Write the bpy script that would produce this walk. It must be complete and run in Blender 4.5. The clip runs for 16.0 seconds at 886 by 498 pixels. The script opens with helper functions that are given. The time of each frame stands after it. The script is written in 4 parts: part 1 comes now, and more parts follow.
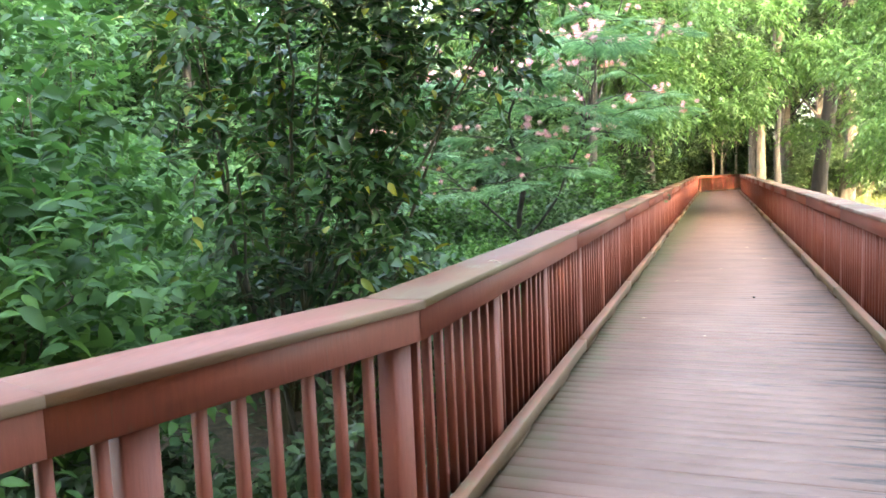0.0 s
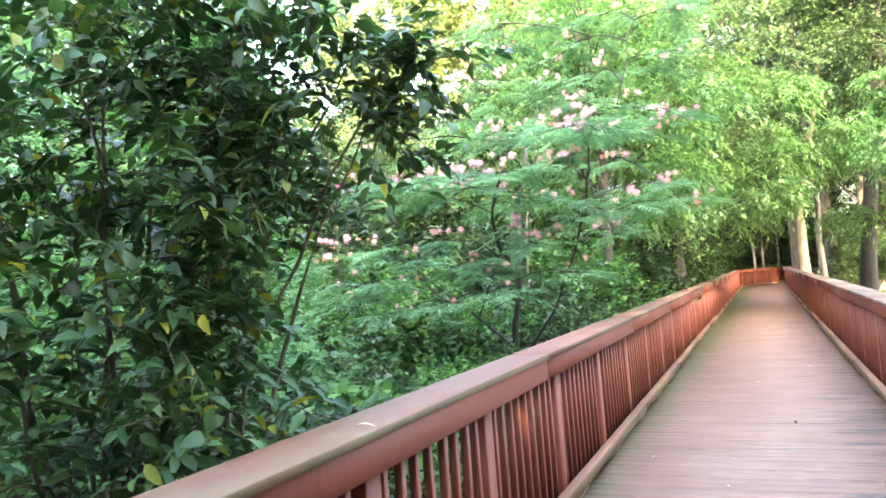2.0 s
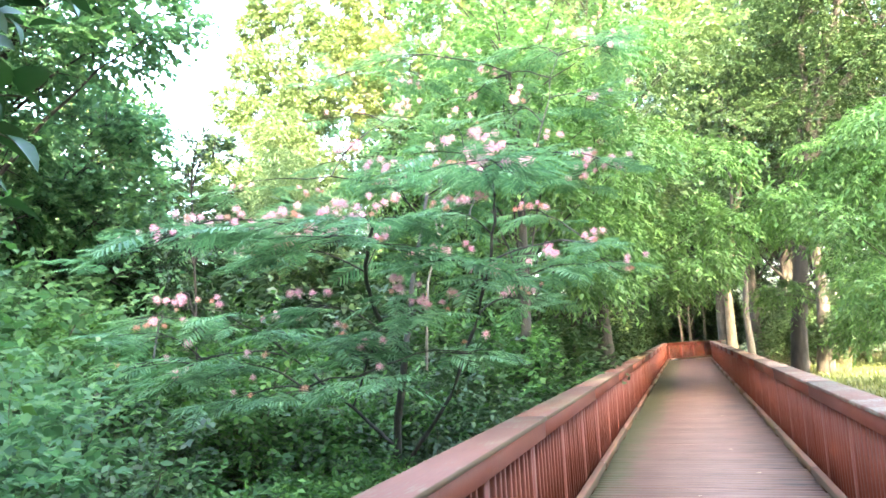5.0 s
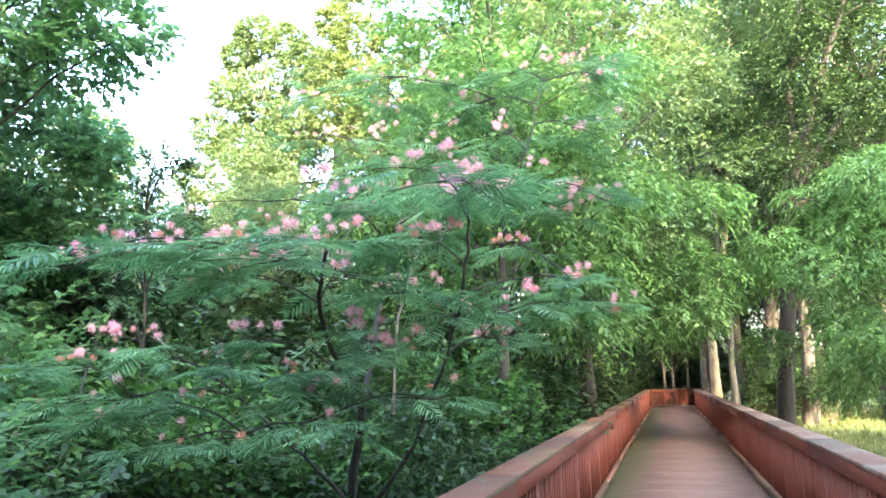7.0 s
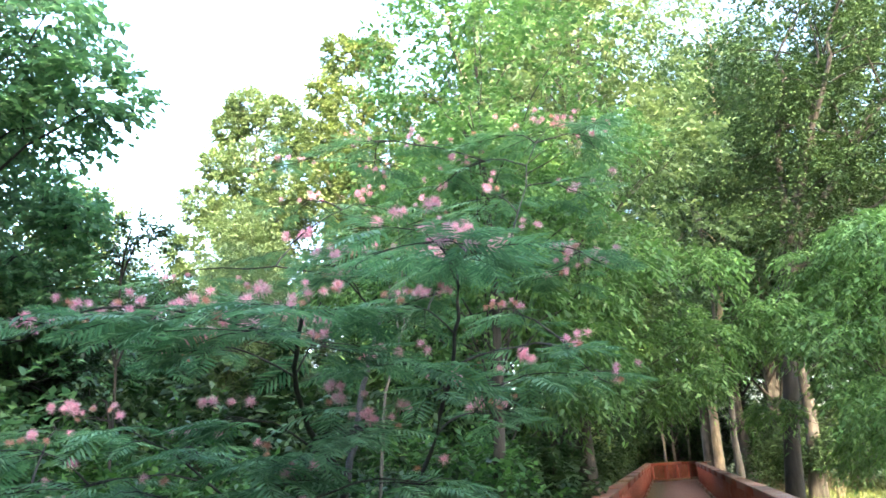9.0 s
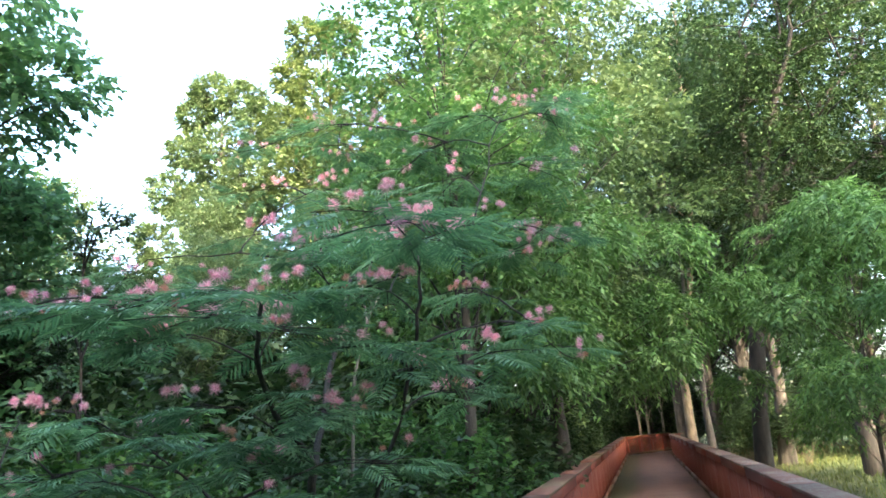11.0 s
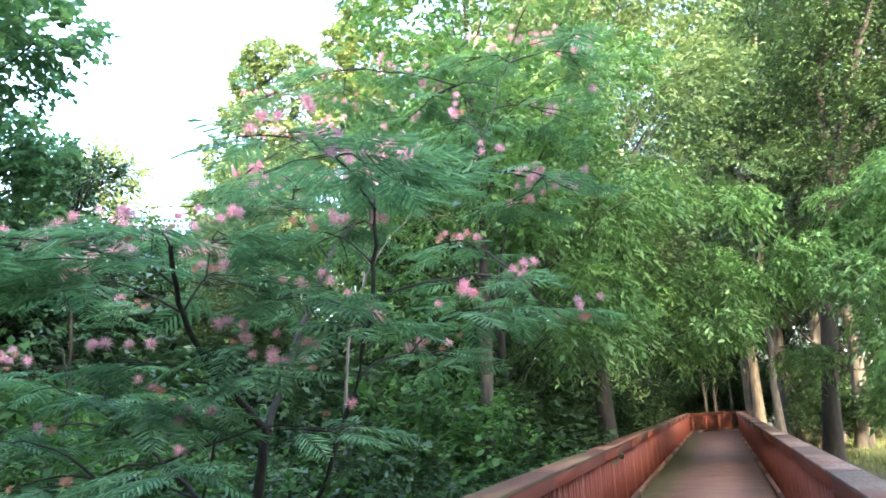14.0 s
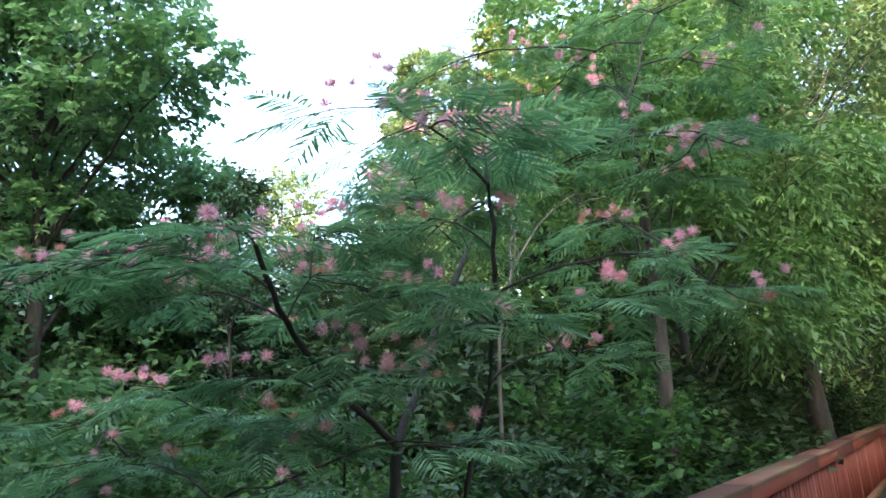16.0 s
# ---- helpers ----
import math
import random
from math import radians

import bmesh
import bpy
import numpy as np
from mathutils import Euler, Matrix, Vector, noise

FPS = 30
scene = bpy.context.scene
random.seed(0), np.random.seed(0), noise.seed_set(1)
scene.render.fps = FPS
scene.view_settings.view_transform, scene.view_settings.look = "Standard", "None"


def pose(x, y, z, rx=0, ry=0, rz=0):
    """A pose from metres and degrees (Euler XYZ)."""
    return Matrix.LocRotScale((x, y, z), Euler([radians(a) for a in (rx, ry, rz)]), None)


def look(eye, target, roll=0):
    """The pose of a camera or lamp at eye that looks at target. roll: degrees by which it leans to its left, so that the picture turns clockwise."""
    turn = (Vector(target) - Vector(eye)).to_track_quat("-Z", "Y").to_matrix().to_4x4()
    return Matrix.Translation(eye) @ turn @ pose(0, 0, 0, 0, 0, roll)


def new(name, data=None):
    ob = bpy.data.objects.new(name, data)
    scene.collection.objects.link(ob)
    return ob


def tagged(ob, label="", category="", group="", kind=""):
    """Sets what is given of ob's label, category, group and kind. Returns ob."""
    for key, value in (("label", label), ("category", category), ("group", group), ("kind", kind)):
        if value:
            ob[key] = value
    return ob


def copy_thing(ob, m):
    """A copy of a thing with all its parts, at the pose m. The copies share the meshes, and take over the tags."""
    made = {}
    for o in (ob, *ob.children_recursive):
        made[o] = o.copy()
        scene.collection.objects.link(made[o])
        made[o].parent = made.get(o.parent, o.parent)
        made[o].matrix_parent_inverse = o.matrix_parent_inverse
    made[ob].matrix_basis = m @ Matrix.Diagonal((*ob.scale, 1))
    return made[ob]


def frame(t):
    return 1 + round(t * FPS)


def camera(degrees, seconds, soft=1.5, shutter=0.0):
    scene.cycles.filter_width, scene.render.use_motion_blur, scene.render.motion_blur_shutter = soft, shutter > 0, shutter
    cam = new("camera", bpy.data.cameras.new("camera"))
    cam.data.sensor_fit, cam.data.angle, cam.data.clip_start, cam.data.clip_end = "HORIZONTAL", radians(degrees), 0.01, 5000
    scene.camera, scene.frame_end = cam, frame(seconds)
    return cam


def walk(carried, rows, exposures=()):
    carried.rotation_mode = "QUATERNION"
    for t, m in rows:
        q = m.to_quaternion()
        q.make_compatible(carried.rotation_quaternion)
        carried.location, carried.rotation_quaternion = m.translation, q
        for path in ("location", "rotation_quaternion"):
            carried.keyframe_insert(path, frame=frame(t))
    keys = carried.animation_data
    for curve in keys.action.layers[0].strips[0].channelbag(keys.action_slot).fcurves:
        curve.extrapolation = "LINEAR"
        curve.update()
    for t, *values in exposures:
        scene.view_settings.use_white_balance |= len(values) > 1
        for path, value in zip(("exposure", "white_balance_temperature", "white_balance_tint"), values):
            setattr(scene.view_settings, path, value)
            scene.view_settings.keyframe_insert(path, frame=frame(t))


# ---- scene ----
cam = camera(62.3, 16.0, soft=1.65)
PATH = [
    (0, (1.118, 0.918, 1.608), (0.416, 2.781, 1.417), -2.3),
    (0.5, (1.262, 1.276, 1.647), (0.524, 3.129, 1.498), -4.5),
    (1, (1.316, 1.574, 1.635), (0.613, 3.446, 1.605), -2.4),
    (1.5, (1.306, 2.097, 1.656), (0.72, 4.009, 1.682), -1.6),
    (2, (1.377, 2.447, 1.639), (0.583, 4.28, 1.737), -4.5),
    (2.5, (1.358, 2.822, 1.637), (0.56, 4.653, 1.726), -4.5),
    (3, (1.334, 3.258, 1.693), (0.661, 5.137, 1.831), -4.8),
    (3.5, (1.369, 3.5, 1.65), (0.591, 5.337, 1.8), -4.2),
    (4, (1.341, 3.996, 1.702), (0.623, 5.86, 1.805), -2.3),
    (4.5, (1.28, 4.284, 1.754), (0.653, 6.179, 1.88), -3.0),
    (4.7, (1.204, 4.448, 1.765), (0.593, 6.344, 1.948), -3.3),
    (6.8, (1.11, 5.306, 1.791), (0.49, 7.171, 2.163), -1.0),
    (7, (1.088, 5.42, 1.797), (0.526, 7.306, 2.157), -1.3),
    (7.5, (1.087, 5.614, 1.765), (0.546, 7.495, 2.174), -2.7),
    (8, (1.06, 5.796, 1.802), (0.435, 7.644, 2.241), -3.2),
    (8.5, (1.045, 5.856, 1.829), (0.568, 7.726, 2.355), -3.4),
    (9, (0.998, 5.871, 1.847), (0.472, 7.721, 2.395), -2.1),
    (9.2, (1.01, 5.893, 1.842), (0.511, 7.757, 2.368), -2.5),
    (11.3, (1.132, 5.868, 1.821), (0.667, 7.749, 2.319), -4.2),
    (11.5, (1.143, 5.88, 1.824), (0.646, 7.748, 2.338), -3.0),
    (12, (1.146, 5.966, 1.78), (0.595, 7.827, 2.259), -1.7),
    (12.5, (1.205, 6.21, 1.77), (0.59, 8.061, 2.214), 0.2),
    (13, (1.343, 6.459, 1.731), (0.778, 8.342, 2.102), -1.6),
    (13.5, (1.544, 6.688, 1.761), (0.9, 8.528, 2.208), -1.7),
    (14, (1.639, 6.882, 1.753), (0.981, 8.72, 2.189), -2.5),
    (14.5, (1.576, 7.176, 1.774), (0.899, 9.0, 2.239), -4.7),
    (15, (1.531, 7.381, 1.81), (0.782, 9.166, 2.315), -5.4),
    (15.5, (1.540, 7.508, 1.782), (0.545, 9.163, 2.312), -6.8),
    (16, (1.628, 7.721, 1.769), (0.543, 9.332, 2.244), -4.2),
]

EXPOSURES = [(0, 5.5, 7600, 10), (1.5, 5.6, 7300, 10), (2.5, 5.6, 7150, 10), (3.5, 5.55, 6900, 8), (4.5, 5.42, 6750, 8), (7, 4.72, 6400, 8), (9, 4.08, 6250, 9), (12.5, 3.56, 6250, 11), (14.5, 4.38, 6200, 11), (16, 3.62, 6350, 11)]
walk(cam, [(t, look(eye, target, roll)) for t, eye, target, roll in PATH], EXPOSURES)

# ---------------------------------------------------------------- light
SUN_ELEVATION, SUN_AZIMUTH = radians(21), radians(152)  # azimuth clockwise from +y: behind the walker, to the right
world = bpy.data.worlds.new("sky")
scene.world = world
world.use_nodes = True
wn = world.node_tree.nodes
sky = wn.new("ShaderNodeTexSky")
sky.sky_type, sky.sun_disc = "NISHITA", False
sky.sun_elevation, sky.sun_rotation = SUN_ELEVATION, SUN_AZIMUTH
sky.air_density, sky.dust_density, sky.ozone_density = 1.0, 4.0, 0.7
wn["Background"].inputs["Strength"].default_value = 0.15
world.node_tree.links.new(sky.outputs[0], wn["Background"].inputs["Color"])
sun = new("sun", bpy.data.lights.new("sun", "SUN"))
sun.data.energy, sun.data.angle, sun.data.color = 1.6, radians(0.6), (1.0, 0.78, 0.52)
to_sun = Vector((math.sin(SUN_AZIMUTH) * math.cos(SUN_ELEVATION), math.cos(SUN_AZIMUTH) * math.cos(SUN_ELEVATION), math.sin(SUN_ELEVATION)))
sun.matrix_world = look(to_sun * 60, (0, 0, 0))

# ---------------------------------------------------------------- materials


def nodes_of(name):
    mat = bpy.data.materials.new(name)
    mat.use_nodes = True
    nt = mat.node_tree
    return mat, nt, nt.nodes["Principled BSDF"]


def link(nt, a, b):
    nt.links.new(a, b)


def ramp(nt, source, stops):
    node = nt.nodes.new("ShaderNodeValToRGB")
    node.color_ramp.elements[0].position, node.color_ramp.elements[0].color = stops[0][0], (*stops[0][1], 1)
    node.color_ramp.elements[1].position, node.color_ramp.elements[1].color = stops[-1][0], (*stops[-1][1], 1)
    for p, c in stops[1:-1]:
        node.color_ramp.elements.new(p).color = (*c, 1)
    link(nt, source, node.inputs[0])
    return node.outputs[0]


def noise_of(nt, scale, detail=4, stretch=None, rough=0.55, space="Object"):
    co = nt.nodes.new("ShaderNodeTexCoord").outputs["Object"] if space == "Object" else nt.nodes.new("ShaderNodeNewGeometry").outputs["Position"]
    if stretch:
        mp = nt.nodes.new("ShaderNodeMapping")
        mp.inputs["Scale"].default_value = stretch
        link(nt, co, mp.inputs["Vector"])
        co = mp.outputs[0]
    n = nt.nodes.new("ShaderNodeTexNoise")
    n.inputs["Scale"].default_value, n.inputs["Detail"].default_value, n.inputs["Roughness"].default_value = scale, detail, rough
    link(nt, co, n.inputs["Vector"])
    return n.outputs["Fac"]


def mix(nt, fac, a, b, kind="MIX"):
    n = nt.nodes.new("ShaderNodeMix")
    n.data_type, n.blend_type = "RGBA", kind
    for sock, v in ((n.inputs[0], fac), (n.inputs[6], a), (n.inputs[7], b)):
        if isinstance(v, (int, float)):
            sock.default_value = v
        elif isinstance(v, tuple):
            sock.default_value = (*v, 1)
        else:
            link(nt, v, sock)
    return n.outputs[2]


def bump(nt, bsdf, height, strength, distance=0.01):
    b = nt.nodes.new("ShaderNodeBump")
    b.inputs["Strength"].default_value, b.inputs["Distance"].default_value = strength, distance
    link(nt, height, b.inputs["Height"])
    link(nt, b.outputs[0], bsdf.inputs["Normal"])


def leaf_material(name, dark, mid, light, rough=0.5, translucent=0.35, odd=None, gloss=0.4):
    """A leaf: colour differs leaf by leaf, and in painted light and dark patches over the crown; part of the light
    passes through.
    """
    mat, nt, bsdf = nodes_of(name)
    dark, mid, light = (tuple(0.87 * v + 0.13 * (0.3 * c[0] + 0.6 * c[1] + 0.1 * c[2]) for v in c) for c in (dark, mid, light))
    rnd = nt.nodes.new("ShaderNodeNewGeometry").outputs["Random Per Island"]
    stops = [(0.0, dark), (0.5, mid), (0.93, light)] + ([(0.985, odd)] if odd else [])
    col = ramp(nt, rnd, stops)
    # noise multiplied into the colour imitates shaded gaps and lit clumps of foliage
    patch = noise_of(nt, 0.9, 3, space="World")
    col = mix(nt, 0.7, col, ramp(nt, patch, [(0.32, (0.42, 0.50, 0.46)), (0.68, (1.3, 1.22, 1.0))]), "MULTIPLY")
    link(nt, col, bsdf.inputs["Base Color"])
    bsdf.inputs["Roughness"].default_value = rough
    bsdf.inputs["Specular IOR Level"].default_value = gloss
    tr = nt.nodes.new("ShaderNodeBsdfTranslucent")
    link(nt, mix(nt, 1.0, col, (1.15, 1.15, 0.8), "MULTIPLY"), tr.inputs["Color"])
    mx = nt.nodes.new("ShaderNodeMixShader")
    mx.inputs[0].default_value = translucent
    link(nt, bsdf.outputs[0], mx.inputs[1])
    link(nt, tr.outputs[0], mx.inputs[2])
    link(nt, mx.outputs[0], nt.nodes["Material Output"].inputs["Surface"])
    return mat


def bark_material(name, dark, light, scale=9.0):
    mat, nt, bsdf = nodes_of(name)
    f = noise_of(nt, scale, 6, (1, 1, 0.22), 0.65)
    blot = noise_of(nt, 1.7, 3)
    col = mix(nt, blot, ramp(nt, f, [(0.35, dark), (0.65, light)]), ramp(nt, f, [(0.3, tuple(c * 0.8 for c in dark)), (0.7, tuple(c * 1.15 for c in light))]))
    link(nt, col, bsdf.inputs["Base Color"])
    bsdf.inputs["Roughness"].default_value = 0.9
    bump(nt, bsdf, f, 0.9, 0.03)
    return mat


def paint_material(name, base, worn, wear=0.62, along=(1, 0.12, 1), rough=0.62, moss=None, film_from=0.50):
    """Old red-brown stain on softwood, worn to bare wood in streaks along the grain, board by board a little different."""
    mat, nt, bsdf = nodes_of(name)
    grain = noise_of(nt, 55, 5, along, 0.6, "World")
    patch = noise_of(nt, 2.3, 5, None, 0.6, "World")
    rnd = nt.nodes.new("ShaderNodeObjectInfo").outputs["Random"]
    col = mix(nt, 0.18, base, ramp(nt, rnd, [(0.0, (0.88, 0.87, 0.87)), (1.0, (1.06, 1.07, 1.07))]), "MULTIPLY")
    col = mix(nt, ramp(nt, grain, [(0.3, (0, 0, 0)), (0.75, (0.5, 0.5, 0.5))]), col, tuple(c * 0.55 for c in base))
    worn_mask = nt.nodes.new("ShaderNodeMath")
    worn_mask.operation = "MULTIPLY"
    link(nt, patch, worn_mask.inputs[0])
    link(nt, grain, worn_mask.inputs[1])
    col = mix(nt, ramp(nt, worn_mask.outputs[0], [(wear * 0.45, (0, 0, 0)), (wear * 0.72, (1, 1, 1))]), col, worn)
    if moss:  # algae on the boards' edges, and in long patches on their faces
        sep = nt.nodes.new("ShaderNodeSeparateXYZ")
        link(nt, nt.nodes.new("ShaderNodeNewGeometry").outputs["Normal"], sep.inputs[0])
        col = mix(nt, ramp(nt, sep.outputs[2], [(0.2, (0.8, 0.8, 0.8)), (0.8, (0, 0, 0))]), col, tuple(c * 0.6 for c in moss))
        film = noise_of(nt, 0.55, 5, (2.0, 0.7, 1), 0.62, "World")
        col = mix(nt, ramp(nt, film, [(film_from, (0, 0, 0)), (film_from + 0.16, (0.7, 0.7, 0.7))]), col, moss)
    link(nt, col, bsdf.inputs["Base Color"])
    bsdf.inputs["Roughness"].default_value = rough
    bsdf.inputs["Specular IOR Level"].default_value = 0.35
    bump(nt, bsdf, grain, 0.35, 0.004)
    return mat


def deck_material():
    """Deck boards: faded pink-red stain, dark checks towards the sunny side, green moss along the shaded kerb."""
    mat, nt, bsdf = nodes_of("deck_stain")
    grain = noise_of(nt, 60, 5, (0.08, 1, 1), 0.65, "World")
    patch = noise_of(nt, 1.3, 5, None, 0.6, "World")
    rnd = nt.nodes.new("ShaderNodeObjectInfo").outputs["Random"]
    col = ramp(nt, patch, [(0.3, (0.155, 0.082, 0.060)), (0.55, (0.196, 0.113, 0.086)), (0.75, (0.232, 0.150, 0.120))])
    col = mix(nt, 0.6, col, ramp(nt, rnd, [(0.0, (0.80, 0.80, 0.82)), (0.25, (0.96, 0.96, 0.97)), (1.0, (1.10, 1.09, 1.09))]), "MULTIPLY")
    sep = nt.nodes.new("ShaderNodeSeparateXYZ")
    link(nt, nt.nodes.new("ShaderNodeNewGeometry").outputs["Position"], sep.inputs[0])
    side = nt.nodes.new("ShaderNodeMapRange")
    side.inputs[1].default_value, side.inputs[2].default_value, side.inputs[3].default_value, side.inputs[4].default_value = 0.7, 2.2, -0.12, 0.085
    link(nt, sep.outputs[0], side.inputs[0])
    streak = noise_of(nt, 11, 4, (0.11, 1.3, 1), 0.7, "World")
    check = nt.nodes.new("ShaderNodeMath")
    check.operation = "ADD"
    link(nt, streak, check.inputs[0])
    link(nt, side.outputs[0], check.inputs[1])
    col = mix(nt, ramp(nt, check.outputs[0], [(0.57, (0, 0, 0)), (0.64, (0.85, 0.85, 0.85))]), col, (0.040, 0.033, 0.032))
    col = mix(nt, ramp(nt, grain, [(0.3, (0, 0, 0)), (0.8, (0.35, 0.35, 0.35))]), col, (0.09, 0.062, 0.055))
    # moss: a band of its own along the left kerb, ragged by noise, wider far along the walk
    rag = noise_of(nt, 3.0, 6, None, 0.7, "World")
    reach = nt.nodes.new("ShaderNodeMapRange")
    reach.inputs[1].default_value, reach.inputs[2].default_value, reach.inputs[3].default_value, reach.inputs[4].default_value = 4.0, 30.0, 0.86, 0.20
    link(nt, sep.outputs[1], reach.inputs[0])
    add = nt.nodes.new("ShaderNodeMath")
    add.operation, add.inputs[1].default_value = "MULTIPLY_ADD", -1.3
    link(nt, rag, add.inputs[0])
    link(nt, sep.outputs[0], add.inputs[2])
    off = nt.nodes.new("ShaderNodeMath")
    off.operation = "ADD"
    link(nt, add.outputs[0], off.inputs[0])
    link(nt, reach.outputs[0], off.inputs[1])
    moss = ramp(nt, off.outputs[0], [(0.0, (0.85, 0.85, 0.85)), (0.42, (0, 0, 0))])
    col = mix(nt, moss, col, (0.095, 0.105, 0.048))
    link(nt, col, bsdf.inputs["Base Color"])
    bsdf.inputs["Roughness"].default_value = 0.6
    bsdf.inputs["Specular IOR Level"].default_value = 0.4
    bump(nt, bsdf, grain, 0.5, 0.004)
    return mat


def ground_material():
    mat, nt, bsdf = nodes_of("forest_floor")
    a = noise_of(nt, 9, 6, None, 0.7, "World")
    b = noise_of(nt, 0.25, 4, None, 0.6, "World")
    litter = ramp(nt, a, [(0.3, (0.018, 0.014, 0.009)), (0.55, (0.06, 0.045, 0.028)), (0.75, (0.11, 0.085, 0.05))])
    grass = ramp(nt, a, [(0.3, (0.04, 0.07, 0.018)), (0.7, (0.11, 0.15, 0.04))])
    sep = nt.nodes.new("ShaderNodeSeparateXYZ")
    link(nt, nt.nodes.new("ShaderNodeNewGeometry").outputs["Position"], sep.inputs[0])
    m = nt.nodes.new("ShaderNodeMath")
    m.operation, m.inputs[1].default_value = "MULTIPLY_ADD", 6.0
    link(nt, b, m.inputs[0])
    link(nt, sep.outputs[0], m.inputs[2])
    mr = nt.nodes.new("ShaderNodeMapRange")
    mr.inputs[1].default_value, mr.inputs[2].default_value = 7.0, 13.0
    link(nt, m.outputs[0], mr.inputs[0])
    col = mix(nt, mr.outputs[0], litter, grass)
    link(nt, col, bsdf.inputs["Base Color"])
    bsdf.inputs["Roughness"].default_value = 0.95
    bump(nt, bsdf, a, 0.8, 0.05)
    return mat


def plain_material(name, a, b, scale=40.0, rough=0.7):
    mat, nt, bsdf = nodes_of(name)
    link(nt, ramp(nt, noise_of(nt, scale, 3), [(0.3, a), (0.7, b)]), bsdf.inputs["Base Color"])
    bsdf.inputs["Roughness"].default_value = rough
    return mat


RED = paint_material("red_brown_stain", (0.168, 0.040, 0.023), (0.11, 0.07, 0.05), 0.78, (1, 1, 0.12))
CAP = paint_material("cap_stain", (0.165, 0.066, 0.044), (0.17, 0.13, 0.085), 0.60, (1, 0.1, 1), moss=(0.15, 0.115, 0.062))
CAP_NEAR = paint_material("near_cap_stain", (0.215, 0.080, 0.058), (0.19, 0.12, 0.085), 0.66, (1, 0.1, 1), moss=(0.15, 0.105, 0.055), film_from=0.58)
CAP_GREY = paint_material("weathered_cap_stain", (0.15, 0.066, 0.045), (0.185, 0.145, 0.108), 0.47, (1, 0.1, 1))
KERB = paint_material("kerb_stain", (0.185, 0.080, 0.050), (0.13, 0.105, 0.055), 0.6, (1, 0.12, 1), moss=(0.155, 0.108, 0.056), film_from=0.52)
DECK = deck_material()
GROUND = ground_material()
BARK_GREY = bark_material("grey_bark", (0.04, 0.036, 0.032), (0.115, 0.105, 0.092))
BARK_PALE = bark_material("pale_bark", (0.065, 0.058, 0.047), (0.17, 0.15, 0.125))
# pale bark made brighter and warmer, low sun put into its colour
BARK_SUN_TINTED = bark_material("sun_tinted_pale_bark", (0.12, 0.095, 0.065), (0.29, 0.235, 0.17))
BARK_BLACK = bark_material("blackish_bark", (0.009, 0.008, 0.007), (0.030, 0.026, 0.022))
BARK_DARK = bark_material("dark_bark", (0.018, 0.016, 0.013), (0.06, 0.052, 0.042))
TWIG = bark_material("green_brown_twig", (0.05, 0.048, 0.03), (0.13, 0.12, 0.07), 25)
MIMOSA_BARK = bark_material("smooth_dark_bark", (0.012, 0.011, 0.009), (0.034, 0.030, 0.024), 16)
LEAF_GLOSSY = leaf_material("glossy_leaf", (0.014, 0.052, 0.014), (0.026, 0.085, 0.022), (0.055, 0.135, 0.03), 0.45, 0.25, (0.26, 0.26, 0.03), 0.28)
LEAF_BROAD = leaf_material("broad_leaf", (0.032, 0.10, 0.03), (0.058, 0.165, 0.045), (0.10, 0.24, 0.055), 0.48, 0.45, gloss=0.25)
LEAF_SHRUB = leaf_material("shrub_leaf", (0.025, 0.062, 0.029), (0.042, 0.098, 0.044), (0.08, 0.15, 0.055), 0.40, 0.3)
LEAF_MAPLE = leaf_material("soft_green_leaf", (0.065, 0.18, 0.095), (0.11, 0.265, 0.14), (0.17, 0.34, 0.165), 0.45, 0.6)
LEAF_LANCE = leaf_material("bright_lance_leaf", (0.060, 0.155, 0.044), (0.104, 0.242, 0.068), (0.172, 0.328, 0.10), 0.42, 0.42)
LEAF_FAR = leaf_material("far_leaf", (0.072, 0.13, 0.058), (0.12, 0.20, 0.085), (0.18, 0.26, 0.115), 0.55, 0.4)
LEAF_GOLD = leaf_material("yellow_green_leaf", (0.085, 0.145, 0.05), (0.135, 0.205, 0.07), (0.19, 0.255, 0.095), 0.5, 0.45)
# dusky leaf; on the undergrowth its dark colour stands in for deep shade
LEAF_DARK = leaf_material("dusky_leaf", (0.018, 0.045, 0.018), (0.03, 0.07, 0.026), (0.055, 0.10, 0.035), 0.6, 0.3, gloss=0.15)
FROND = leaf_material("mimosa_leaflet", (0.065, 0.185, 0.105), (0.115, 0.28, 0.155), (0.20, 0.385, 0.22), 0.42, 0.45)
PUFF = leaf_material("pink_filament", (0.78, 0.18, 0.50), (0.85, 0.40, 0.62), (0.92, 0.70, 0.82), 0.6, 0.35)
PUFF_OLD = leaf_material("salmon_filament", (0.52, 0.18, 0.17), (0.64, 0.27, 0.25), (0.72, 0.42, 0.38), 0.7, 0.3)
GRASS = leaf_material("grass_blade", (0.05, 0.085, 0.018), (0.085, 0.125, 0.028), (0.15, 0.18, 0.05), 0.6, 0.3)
DRY_LEAF = plain_material("dry_leaf", (0.34, 0.27, 0.16), (0.55, 0.48, 0.34))

# ---------------------------------------------------------------- mesh tools
ROOT = {}


